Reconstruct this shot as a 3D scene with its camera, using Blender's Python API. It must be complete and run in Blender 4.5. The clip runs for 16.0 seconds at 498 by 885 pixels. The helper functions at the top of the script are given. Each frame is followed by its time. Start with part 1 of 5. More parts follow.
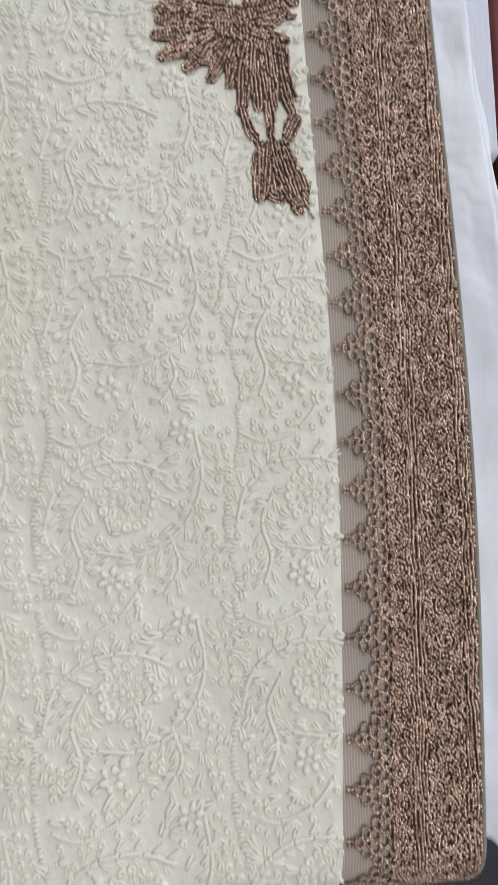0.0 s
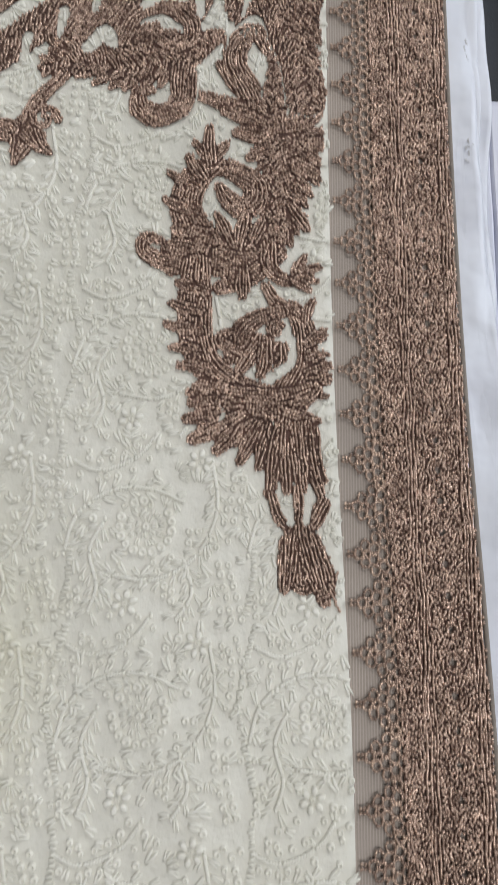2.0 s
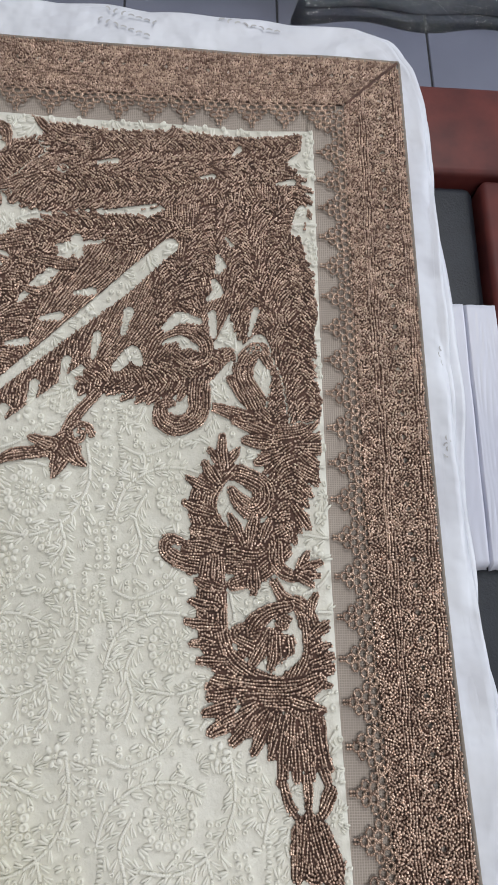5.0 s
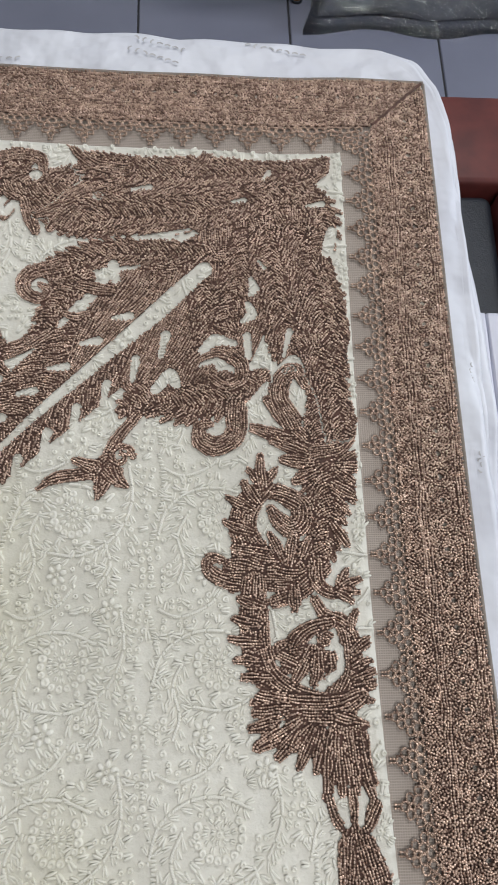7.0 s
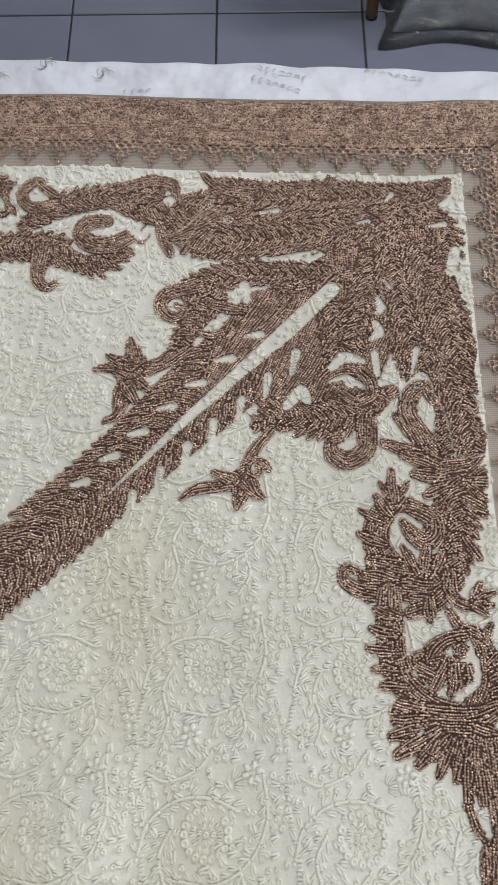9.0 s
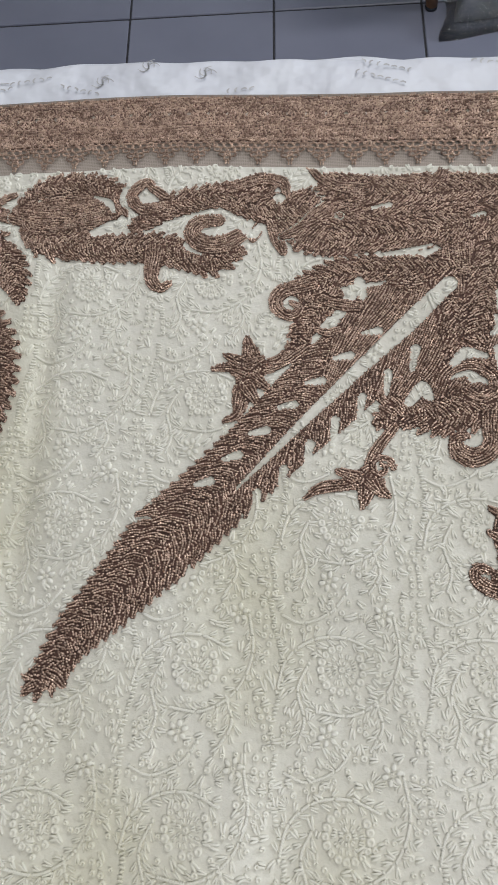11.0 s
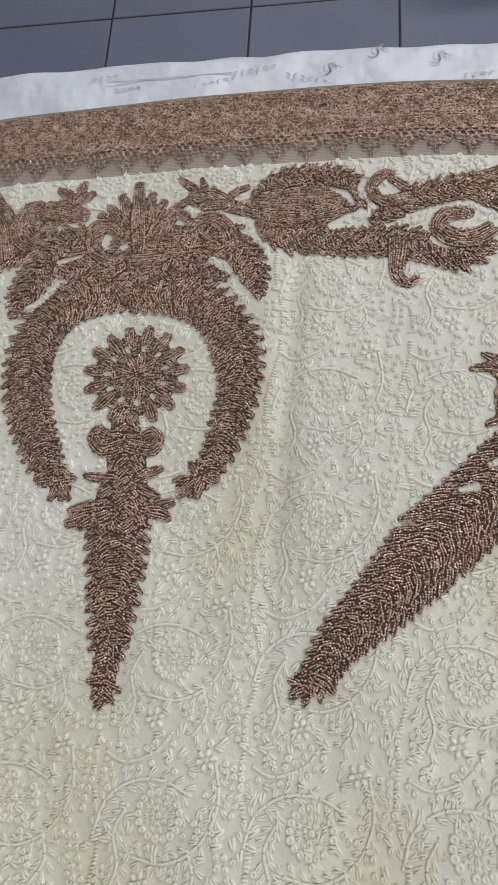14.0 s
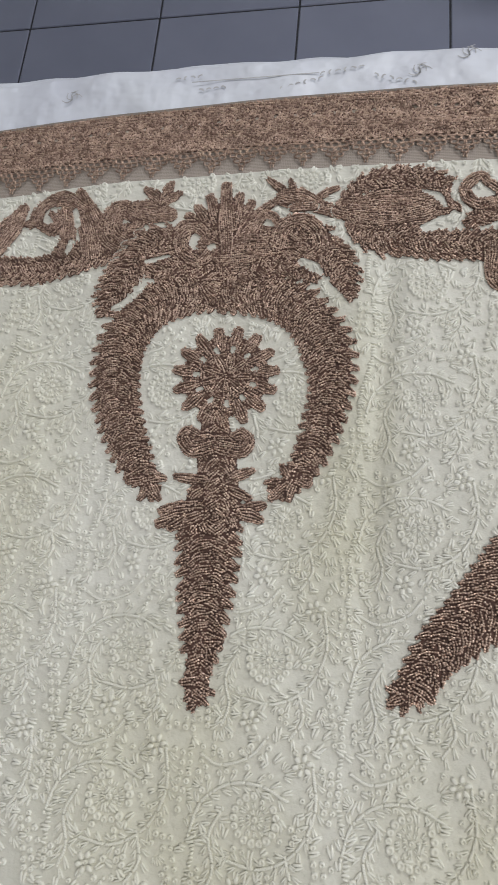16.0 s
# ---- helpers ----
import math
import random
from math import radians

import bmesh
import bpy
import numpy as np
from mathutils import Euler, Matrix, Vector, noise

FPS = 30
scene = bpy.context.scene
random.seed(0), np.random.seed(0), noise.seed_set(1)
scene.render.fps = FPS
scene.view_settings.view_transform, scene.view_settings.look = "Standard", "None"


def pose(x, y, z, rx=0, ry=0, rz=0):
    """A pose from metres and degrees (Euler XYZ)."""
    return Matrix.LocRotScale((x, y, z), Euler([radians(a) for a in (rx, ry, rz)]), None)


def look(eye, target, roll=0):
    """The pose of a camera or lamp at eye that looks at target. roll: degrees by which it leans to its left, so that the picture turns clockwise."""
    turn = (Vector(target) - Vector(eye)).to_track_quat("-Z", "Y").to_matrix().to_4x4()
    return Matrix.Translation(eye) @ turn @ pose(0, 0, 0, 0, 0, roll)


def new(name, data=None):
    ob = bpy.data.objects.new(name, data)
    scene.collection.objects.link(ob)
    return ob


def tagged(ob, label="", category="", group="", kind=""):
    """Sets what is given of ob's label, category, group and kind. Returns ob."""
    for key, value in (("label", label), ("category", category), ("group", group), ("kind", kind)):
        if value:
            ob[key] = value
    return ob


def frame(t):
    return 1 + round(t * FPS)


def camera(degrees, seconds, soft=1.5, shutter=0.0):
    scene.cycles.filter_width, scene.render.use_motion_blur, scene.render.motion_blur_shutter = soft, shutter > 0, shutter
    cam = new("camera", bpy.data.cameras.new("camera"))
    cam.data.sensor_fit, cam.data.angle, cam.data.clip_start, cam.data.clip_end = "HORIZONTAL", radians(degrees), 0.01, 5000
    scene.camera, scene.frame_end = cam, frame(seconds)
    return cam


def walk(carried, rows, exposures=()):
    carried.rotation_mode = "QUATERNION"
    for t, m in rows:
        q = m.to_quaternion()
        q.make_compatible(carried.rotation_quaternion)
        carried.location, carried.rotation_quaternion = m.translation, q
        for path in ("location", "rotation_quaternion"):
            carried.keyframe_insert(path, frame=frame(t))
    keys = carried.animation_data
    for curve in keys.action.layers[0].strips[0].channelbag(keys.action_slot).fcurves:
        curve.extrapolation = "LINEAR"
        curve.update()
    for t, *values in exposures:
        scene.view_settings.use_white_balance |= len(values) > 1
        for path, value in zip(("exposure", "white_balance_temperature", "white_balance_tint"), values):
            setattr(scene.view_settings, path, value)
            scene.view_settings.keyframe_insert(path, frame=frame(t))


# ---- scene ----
# ---- camera ----
cam = camera(40, 16.0, soft=0.95, shutter=0.5)
walk(cam, [
    (0, look((-0.0679, -0.5875, 1.0801), (-0.0066, -0.5455, 0.5856), 53.83)),
    (0.5, look((-0.0695, -0.5563, 1.0820), (-0.0180, -0.5002, 0.5879), 41.23)),
    (1, look((-0.0605, -0.5115, 1.0810), (-0.0229, -0.4421, 0.5873), 27.16)),
    (1.5, look((-0.0569, -0.4779, 1.0854), (-0.0222, -0.3996, 0.5928), 22.97)),
    (2, look((-0.0598, -0.4369, 1.0900), (-0.0256, -0.3495, 0.5989), 22.49)),
    (2.5, look((-0.0637, -0.4192, 1.1013), (-0.0235, -0.3155, 0.6138), 22.59)),
    (3, look((-0.0668, -0.3910, 1.1176), (-0.0391, -0.2788, 0.6311), 15.23)),
    (3.5, look((-0.0722, -0.3787, 1.1361), (-0.0388, -0.2474, 0.6548), 15.62)),
    (4, look((-0.0740, -0.3704, 1.1445), (-0.0374, -0.2313, 0.6656), 15.56)),
    (4.2, look((-0.0715, -0.3624, 1.1479), (-0.0353, -0.2210, 0.6697), 15.05)),
    (6.3, look((-0.0774, -0.3325, 1.1632), (-0.0399, -0.1856, 0.6867), 13.71)),
    (6.5, look((-0.0739, -0.3345, 1.1625), (-0.0442, -0.1875, 0.6855), 10.55)),
    (7, look((-0.0887, -0.3332, 1.1686), (-0.0618, -0.1851, 0.6918), 9.99)),
    (7.5, look((-0.0947, -0.3340, 1.1739), (-0.0749, -0.1828, 0.6977), 7.73)),
    (8, look((-0.1082, -0.3345, 1.1774), (-0.0903, -0.1813, 0.7018), 7.49)),
    (8.5, look((-0.1235, -0.3377, 1.1819), (-0.1182, -0.1831, 0.7065), 2.74)),
    (9, look((-0.1399, -0.3358, 1.1822), (-0.1493, -0.1803, 0.7071), -2.61)),
    (9.5, look((-0.1522, -0.3376, 1.1838), (-0.1700, -0.1818, 0.7090), -5.74)),
    (9.7, look((-0.1598, -0.3376, 1.1835), (-0.1809, -0.1820, 0.7088), -6.64)),
    (11.8, look((-0.2235, -0.3355, 1.1807), (-0.2714, -0.1816, 0.7074), -16.63)),
    (12, look((-0.2359, -0.3366, 1.1819), (-0.2868, -0.1821, 0.7091), -17.48)),
    (12.5, look((-0.2628, -0.3364, 1.1821), (-0.3230, -0.1869, 0.7087), -20.55)),
    (13, look((-0.2838, -0.3334, 1.1816), (-0.3541, -0.1836, 0.7098), -23.62)),
    (13.5, look((-0.2991, -0.3313, 1.1825), (-0.3745, -0.1830, 0.7110), -24.97)),
    (14, look((-0.3161, -0.3319, 1.1826), (-0.3952, -0.1862, 0.7109), -25.48)),
    (14.5, look((-0.3305, -0.3340, 1.1856), (-0.4103, -0.1865, 0.7146), -24.53)),
    (15, look((-0.3351, -0.3333, 1.1857), (-0.4174, -0.1870, 0.7147), -25.28)),
    (15.5, look((-0.3484, -0.3329, 1.1864), (-0.4330, -0.1880, 0.7155), -26.07)),
    (16, look((-0.3617, -0.3332, 1.1873), (-0.4550, -0.1889, 0.7178), -28.47)),
], exposures=[(0.0, -0.03), (0.5, -0.12), (1.5, -0.12), (2.5, -0.05), (4.0, 0.0), (16.0, 0.0)])

# ---- light ----
ZC = 0.776            # height of the cloth's upper side over the floor
world = bpy.data.worlds.new("world")
scene.world = world
world.use_nodes = True
world.node_tree.nodes["Background"].inputs[0].default_value = (0.75, 0.85, 1.0, 1)
world.node_tree.nodes["Background"].inputs[1].default_value = 0.1


def area_lamp(name, eye, target, sx, sy, watts, colour):
    d = bpy.data.lights.new(name, "AREA")
    d.shape, d.size, d.size_y, d.energy, d.color = "RECTANGLE", sx, sy, watts, colour
    ob = new(name, d)
    ob.matrix_world = look(eye, target)
    return ob


# daylight-coloured side lamp, added to bring out the relief; no window is known here
area_lamp("added_side_lamp", (2.97, 0.9, 1.6), (0, 0.3, 0.75), 2.0, 1.3, 56, (0.88, 0.94, 1.0))
area_lamp("tube_lamp", (0.35, 1.3, 2.66), (0.35, 1.3, 0), 1.3, 0.16, 28, (1.0, 0.98, 0.95))
area_lamp("tube_lamp", (0.35, -1.2, 2.66), (0.35, -1.2, 0), 1.3, 0.16, 21, (1.0, 0.98, 0.95))


# ---- materials ----
def material(name, colour, rough=0.6, metal=0.0, dark=None, scale=40.0, grain_scale=400.0, bump=0.0, depth=0.001, island=0.0, random_tone=0.0, spec=0.5):
    m = bpy.data.materials.new(name)
    m.use_nodes = True
    nt = m.node_tree
    n, l = nt.nodes, nt.links
    b = n["Principled BSDF"]
    b.inputs["Roughness"].default_value, b.inputs["Metallic"].default_value = rough, metal
    b.inputs["Specular IOR Level"].default_value = spec
    tc = n.new("ShaderNodeTexCoord")
    no = n.new("ShaderNodeTexNoise")
    no.inputs["Scale"].default_value, no.inputs["Detail"].default_value = scale, 5
    l.new(tc.outputs["Object"], no.inputs["Vector"])
    mix = n.new("ShaderNodeMix")
    mix.data_type = "RGBA"
    dark = dark or tuple(c * 0.8 for c in colour)
    mix.inputs["A"].default_value, mix.inputs["B"].default_value = (*dark, 1), (*colour, 1)
    ramp = n.new("ShaderNodeMapRange")
    ramp.inputs["From Min"].default_value, ramp.inputs["From Max"].default_value = 0.35, 0.65
    l.new(no.outputs["Fac"], ramp.inputs["Value"])
    fac = ramp.outputs["Result"]
    if island or random_tone:
        g = n.new("ShaderNodeNewGeometry" if island else "ShaderNodeObjectInfo")
        add = n.new("ShaderNodeMix")
        add.inputs["Factor"].default_value = island or random_tone
        l.new(fac, add.inputs["A"])
        l.new(g.outputs["Random Per Island" if island else "Random"], add.inputs["B"])
        fac = add.outputs["Result"]
    l.new(fac, mix.inputs["Factor"])
    l.new(mix.outputs["Result"], b.inputs["Base Color"])
    if bump:
        fine = n.new("ShaderNodeTexNoise")
        fine.inputs["Scale"].default_value, fine.inputs["Detail"].default_value = grain_scale, 3
        l.new(tc.outputs["Object"], fine.inputs["Vector"])
        bp = n.new("ShaderNodeBump")
        bp.inputs["Strength"].default_value, bp.inputs["Distance"].default_value = bump, depth
        l.new(fine.outputs["Fac"], bp.inputs["Height"])
        l.new(bp.outputs["Normal"], b.inputs["Normal"])
    return m


BEAD = material("bronze_beads", (0.80, 0.59, 0.475), 0.25, 0.5, dark=(0.20, 0.122, 0.092), scale=150, island=0.55)
# thread, its brown kept dark to paint the shade in the bead gaps
THREAD = material("brown_thread", (0.105, 0.055, 0.042), 0.85, dark=(0.060, 0.033, 0.025), scale=90)
BEAD_DULL = material("dull_bronze_beads", (0.60, 0.44, 0.345), 0.3, 0.55, dark=(0.17, 0.110, 0.085), scale=150, island=0.6)
STITCH_PLAIN = material("cream_thread", (0.74, 0.73, 0.675), 0.9, dark=(0.66, 0.65, 0.585), scale=14, island=0.35, spec=0.25)
SHEET = material("white_plastic", (0.64, 0.665, 0.735), 0.5, dark=(0.56, 0.58, 0.66), scale=9, bump=1.0, grain_scale=20, depth=0.010)
INK = material("grey_ink", (0.36, 0.36, 0.38), 0.6, dark=(0.5, 0.5, 0.52), scale=120)
GROUT = material("dark_grout", (0.035, 0.037, 0.045), 0.9)
TILE = material("grey_floor_tile", (0.165, 0.177, 0.240), 0.36, dark=(0.138, 0.149, 0.206), scale=5, bump=0.08, grain_scale=300, random_tone=0.3)
WALL = material("white_wall_paint", (0.78, 0.78, 0.76), 0.8, dark=(0.72, 0.72, 0.7), scale=3, bump=0.2)
CEIL = material("ceiling_paint", (0.82, 0.82, 0.81), 0.85, scale=3)
WOOD = material("red_brown_wood", (0.125, 0.028, 0.025), 0.5, dark=(0.075, 0.018, 0.018), scale=22, bump=0.15, grain_scale=90, spec=0.3)
OAK = material("brown_wood", (0.28, 0.15, 0.08), 0.45, dark=(0.18, 0.09, 0.05), scale=30, bump=0.15)
LEATHER = material("black_leather", (0.013, 0.017, 0.026), 0.5, dark=(0.008, 0.011, 0.018), scale=30, bump=0.7, grain_scale=350)
PACKET = material("lilac_white_plastic", (0.60, 0.62, 0.72), 0.35, dark=(0.54, 0.56, 0.67), scale=6, bump=0.2, grain_scale=40)
PIPING = material("taupe_piping", (0.23, 0.20, 0.175), 0.8, scale=200, bump=0.4)
TUBE = material("tube_fixture", (0.8, 0.8, 0.8), 0.4)


STAINS = ((-0.385, -0.22, 0.05, 0.16), (-0.47, -0.42, 0.11, 0.14), (-0.62, -0.26, 0.08, 0.2), (-0.30, -0.44, 0.09, 0.12), (-0.17, -0.47, 0.06, 0.10), (-0.22, -0.30, 0.05, 0.12))


def stained(m):
    """Faint yellow stains over a thread or cloth material."""
    n, l = m.node_tree.nodes, m.node_tree.links
    b = n["Principled BSDF"]
    old = b.inputs["Base Color"].links[0].from_socket
    tc = n.new("ShaderNodeTexCoord")
    st = n.new("ShaderNodeTexNoise")
    st.inputs["Scale"].default_value, st.inputs["Detail"].default_value = 16.0, 3
    l.new(tc.outputs["Object"], st.inputs["Vector"])
    total = None
    for x, y, sx, sy in STAINS:
        mp = n.new("ShaderNodeMapping")
        mp.vector_type = "TEXTURE"
        mp.inputs["Location"].default_value = (x, y, ZC)
        mp.inputs["Scale"].default_value = (sx, sy, 1)
        gr = n.new("ShaderNodeTexGradient")
        gr.gradient_type = "SPHERICAL"
        l.new(tc.outputs["Object"], mp.inputs["Vector"])
        l.new(mp.outputs["Vector"], gr.inputs["Vector"])
        if total is None:
            total = gr.outputs["Fac"]
        else:
            mm = n.new("ShaderNodeMath")
            mm.operation = "MAXIMUM"
            l.new(total, mm.inputs[0])
            l.new(gr.outputs["Fac"], mm.inputs[1])
            total = mm.outputs[0]
    mul = n.new("ShaderNodeMath")
    mul.operation = "MULTIPLY"
    l.new(total, mul.inputs[0])
    l.new(st.outputs["Fac"], mul.inputs[1])
    r = n.new("ShaderNodeMapRange")
    r.inputs["From Min"].default_value, r.inputs["From Max"].default_value = 0.03, 0.45
    r.inputs["To Max"].default_value = 0.42
    l.new(mul.outputs[0], r.inputs["Value"])
    mx = n.new("ShaderNodeMix")
    mx.data_type = "RGBA"
    l.new(r.outputs["Result"], mx.inputs["Factor"])
    l.new(old, mx.inputs["A"])
    mx.inputs["B"].default_value = (0.58, 0.555, 0.40, 1)
    l.new(mx.outputs["Result"], b.inputs["Base Color"])
    return m


def cloth_material():
    return stained(material("cream_cotton", (0.67, 0.66, 0.605), 0.9, dark=(0.60, 0.59, 0.53), scale=5.5, bump=0.55, grain_scale=230, depth=0.0016))


def net_material():
    """Taupe net: fine crossing threads over a darker ground."""
    m = material("taupe_net", (0.43, 0.375, 0.33), 0.8, dark=(0.36, 0.315, 0.28), scale=18)
    n, l = m.node_tree.nodes, m.node_tree.links
    b = n["Principled BSDF"]
    old = b.inputs["Base Color"].links[0].from_socket
    tc = n.new("ShaderNodeTexCoord")
    br = n.new("ShaderNodeTexBrick")
    br.offset = 0.0
    br.inputs["Scale"].default_value = 1.0
    br.inputs["Brick Width"].default_value = br.inputs["Row Height"].default_value = 0.0013
    br.inputs["Mortar Size"].default_value = 0.00028
    br.inputs["Mortar Smooth"].default_value = 0.5
    l.new(tc.outputs["Object"], br.inputs["Vector"])
    mx = n.new("ShaderNodeMix")
    mx.data_type = "RGBA"
    l.new(br.outputs["Fac"], mx.inputs["Factor"])
    mx.inputs["A"].default_value = (0.26, 0.22, 0.195, 1)
    l.new(old, mx.inputs["B"])
    l.new(mx.outputs["Result"], b.inputs["Base Color"])
    return m


COTTON, NET, STITCH = cloth_material(), net_material(), stained(STITCH_PLAIN)


# ---- mesh tools ----
def obj(name, mesh, mat, parent=None, label="", smooth=True):
    if mat:
        mesh.materials.append(mat)
    if smooth:
        mesh.polygons.foreach_set("use_smooth", [True] * len(mesh.polygons))
    ob = new(name, mesh)
    if parent:
        ob.parent = parent
    if label:
        ob["label"] = label
    return ob


def part(name, bm, mat, parent=None, label="", smooth=True):
    me = bpy.data.meshes.new(name)
    bm.normal_update()
    bm.to_mesh(me)
    bm.free()
    return obj(name, me, mat, parent, label, smooth)


def np_mesh(name, verts, faces):
    """A mesh from an array of places and an array of faces with equally many corners."""
    me = bpy.data.meshes.new(name)
    k = faces.shape[1]
    me.vertices.add(len(verts))
    me.vertices.foreach_set("co", np.ascontiguousarray(verts, dtype=np.float32).ravel())
    me.loops.add(faces.size)
    me.loops.foreach_set("vertex_index", np.ascontiguousarray(faces, dtype=np.int32).ravel())
    me.polygons.add(len(faces))
    me.polygons.foreach_set("loop_start", np.arange(0, faces.size, k, dtype=np.int32))
    me.update(calc_edges=True)
    return me


def box(x0, y0, z0, x1, y1, z1, bevel=0.0, segments=2):
    bm = bmesh.new()
    bmesh.ops.create_cube(bm, size=1)
    for v in bm.verts:
        v.co = ((x0 + x1) / 2 + v.co.x * (x1 - x0), (y0 + y1) / 2 + v.co.y * (y1 - y0), (z0 + z1) / 2 + v.co.z * (z1 - z0))
    if bevel:
        bmesh.ops.bevel(bm, geom=bm.edges[:], offset=bevel, segments=segments, affect="EDGES", profile=0.5)
    return bm


def empty(name, x, y, z, label, category, group="", kind=""):
    ob = new(name)
    ob.location = (x, y, z)
    return tagged(ob, label, category, group, kind)


def under(ob, parent):
    """Hang a part, built in world places, under a thing's empty."""
    ob.parent = parent
    ob.matrix_parent_inverse = Matrix.Translation(-Vector(parent.location))
    return ob


# ---- the cloth's own surface ----
Y_EDGE, R_EDGE = -0.742, 0.022      # where the cloth bends down over the table's near edge


def relief(x, y):
    """Soft waves and creases of the cloth, in metres."""
    h = 0.0020 * np.sin(19 * x + 3 * np.sin(7 * y)) * np.sin(13 * y + 1.3) + 0.0011 * np.sin(41 * x + 17 * y) + 0.0007 * np.sin(88 * x - 30 * y) * np.sin(70 * y + 20 * x)
    fold = np.exp(-(((x + 0.362 - 0.02 * (y + 0.2)) / 0.007) ** 2)) * np.clip((0.02 - y) / 0.1, 0, 1) * np.clip((y + 0.42) / 0.2, 0, 1)
    ridge = np.exp(-(((x + 0.381 - 0.02 * (y + 0.2)) / 0.014) ** 2)) * np.clip((0.02 - y) / 0.1, 0, 1) * np.clip((y + 0.48) / 0.2, 0, 1)
    h = h - 0.0032 * fold + 0.0009 * ridge
    # ridge and valley added at the near left, shaped to darken a shadowed patch
    h = h + 0.005 * np.exp(-(((x + 0.27 - 0.5 * (y + 0.5)) / 0.03) ** 2)) * np.clip((-0.30 - y) / 0.15, 0, 1)
    h = h - 0.004 * np.exp(-(((x + 0.21 - 0.1 * (y + 0.5)) / 0.02) ** 2)) * np.clip((-0.36 - y) / 0.1, 0, 1)
    return h * np.clip(np.minimum(0.04 - y, 0.04 - x) / 0.10, 0.15, 1)


def side_shift(y):
    return 0.010 * np.exp(-(((y + 0.57) / 0.19) ** 2))


def top_shift(x):
    t = np.clip((-x - 0.43) / 0.28, 0, 2)
    return 0.0055 * np.exp(-(((x + 0.31) / 0.13) ** 2)) - 0.024 * t ** 1.6 + 0.0008 * np.sin(52 * x + 0.7) * np.exp(-(((x + 0.02) / 0.1) ** 2))


def lay_on(x, y, up):
    """World places of points that lie at (x, y) of the flat cloth, up metres over it."""
    x, y, up = np.broadcast_arrays(np.asarray(x, float), np.asarray(y, float), np.asarray(up, float))
    h = ZC + relief(x, y)
    d = np.clip(Y_EDGE - y, 0, None)
    a = np.clip(d / R_EDGE, 0, math.pi / 2)
    fall = np.clip(d - R_EDGE * math.pi / 2, 0, None)
    yy = np.where(d > 0, Y_EDGE - (R_EDGE + up) * np.sin(a), y)
    zz = np.where(d > 0, h - R_EDGE + (R_EDGE + up) * np.cos(a) - fall, h + up)
    return np.stack([x, yy, zz], -1)


# ---- needlework: regions of the cloth and the beads laid in them ----
CELL, GX, GY = 0.0006, -0.800, -0.830
NX, NY = int(0.880 / CELL), int(0.915 / CELL)
SEWN = np.zeros((NY, NX), bool)          # all that is beaded


class Motif:
    def __init__(self, way=-1):
        self.mask, self.angle = np.zeros((NY, NX), bool), np.zeros((NY, NX), np.float32)
        self.bare = np.zeros((NY, NX), bool)      # seams between the petals, where the thread ground shows as a dark shade line
        self.leaf = np.zeros((NY, NX), np.int32)  # which petal a cell belongs to
        self.count, self.way = 0, way             # way: whether the fingers of a frond lean towards its end (1) or its start (-1)


def spine_of(pts, ws):
    """A smooth line through the points, with its width and length at each step."""
    p = np.array(pts, float) / 1000
    w = np.array(ws, float) / 1000
    q = np.vstack([2 * p[0] - p[1], p, 2 * p[-1] - p[-2]])
    out, wide = [], []
    for i in range(len(p) - 1):
        n = max(3, int(np.linalg.norm(p[i + 1] - p[i]) / 0.0012))
        t = np.linspace(0, 1, n, endpoint=i == len(p) - 2)[:, None]
        a, b, c, d = q[i:i + 4]
        out.append(0.5 * (2 * b + (c - a) * t + (2 * a - 5 * b + 4 * c - d) * t ** 2 + (3 * b - a - 3 * c + d) * t ** 3))
        wide.append(w[i] + (w[i + 1] - w[i]) * t[:, 0])
    out, wide = np.vstack(out), np.concatenate(wide)
    run = np.concatenate([[0], np.cumsum(np.linalg.norm(np.diff(out, axis=0), axis=1))])
    return out, wide, run


def cells(x0, y0, x1, y1):
    i0, i1 = max(0, int((x0 - GX) / CELL)), min(NX, int((x1 - GX) / CELL) + 2)
    j0, j1 = max(0, int((y0 - GY) / CELL)), min(NY, int((y1 - GY) / CELL) + 2)
    gx, gy = np.meshgrid(GX + (np.arange(i0, i1) + 0.5) * CELL, GY + (np.arange(j0, j1) + 0.5) * CELL)
    return slice(j0, j1), slice(i0, i1), gx, gy


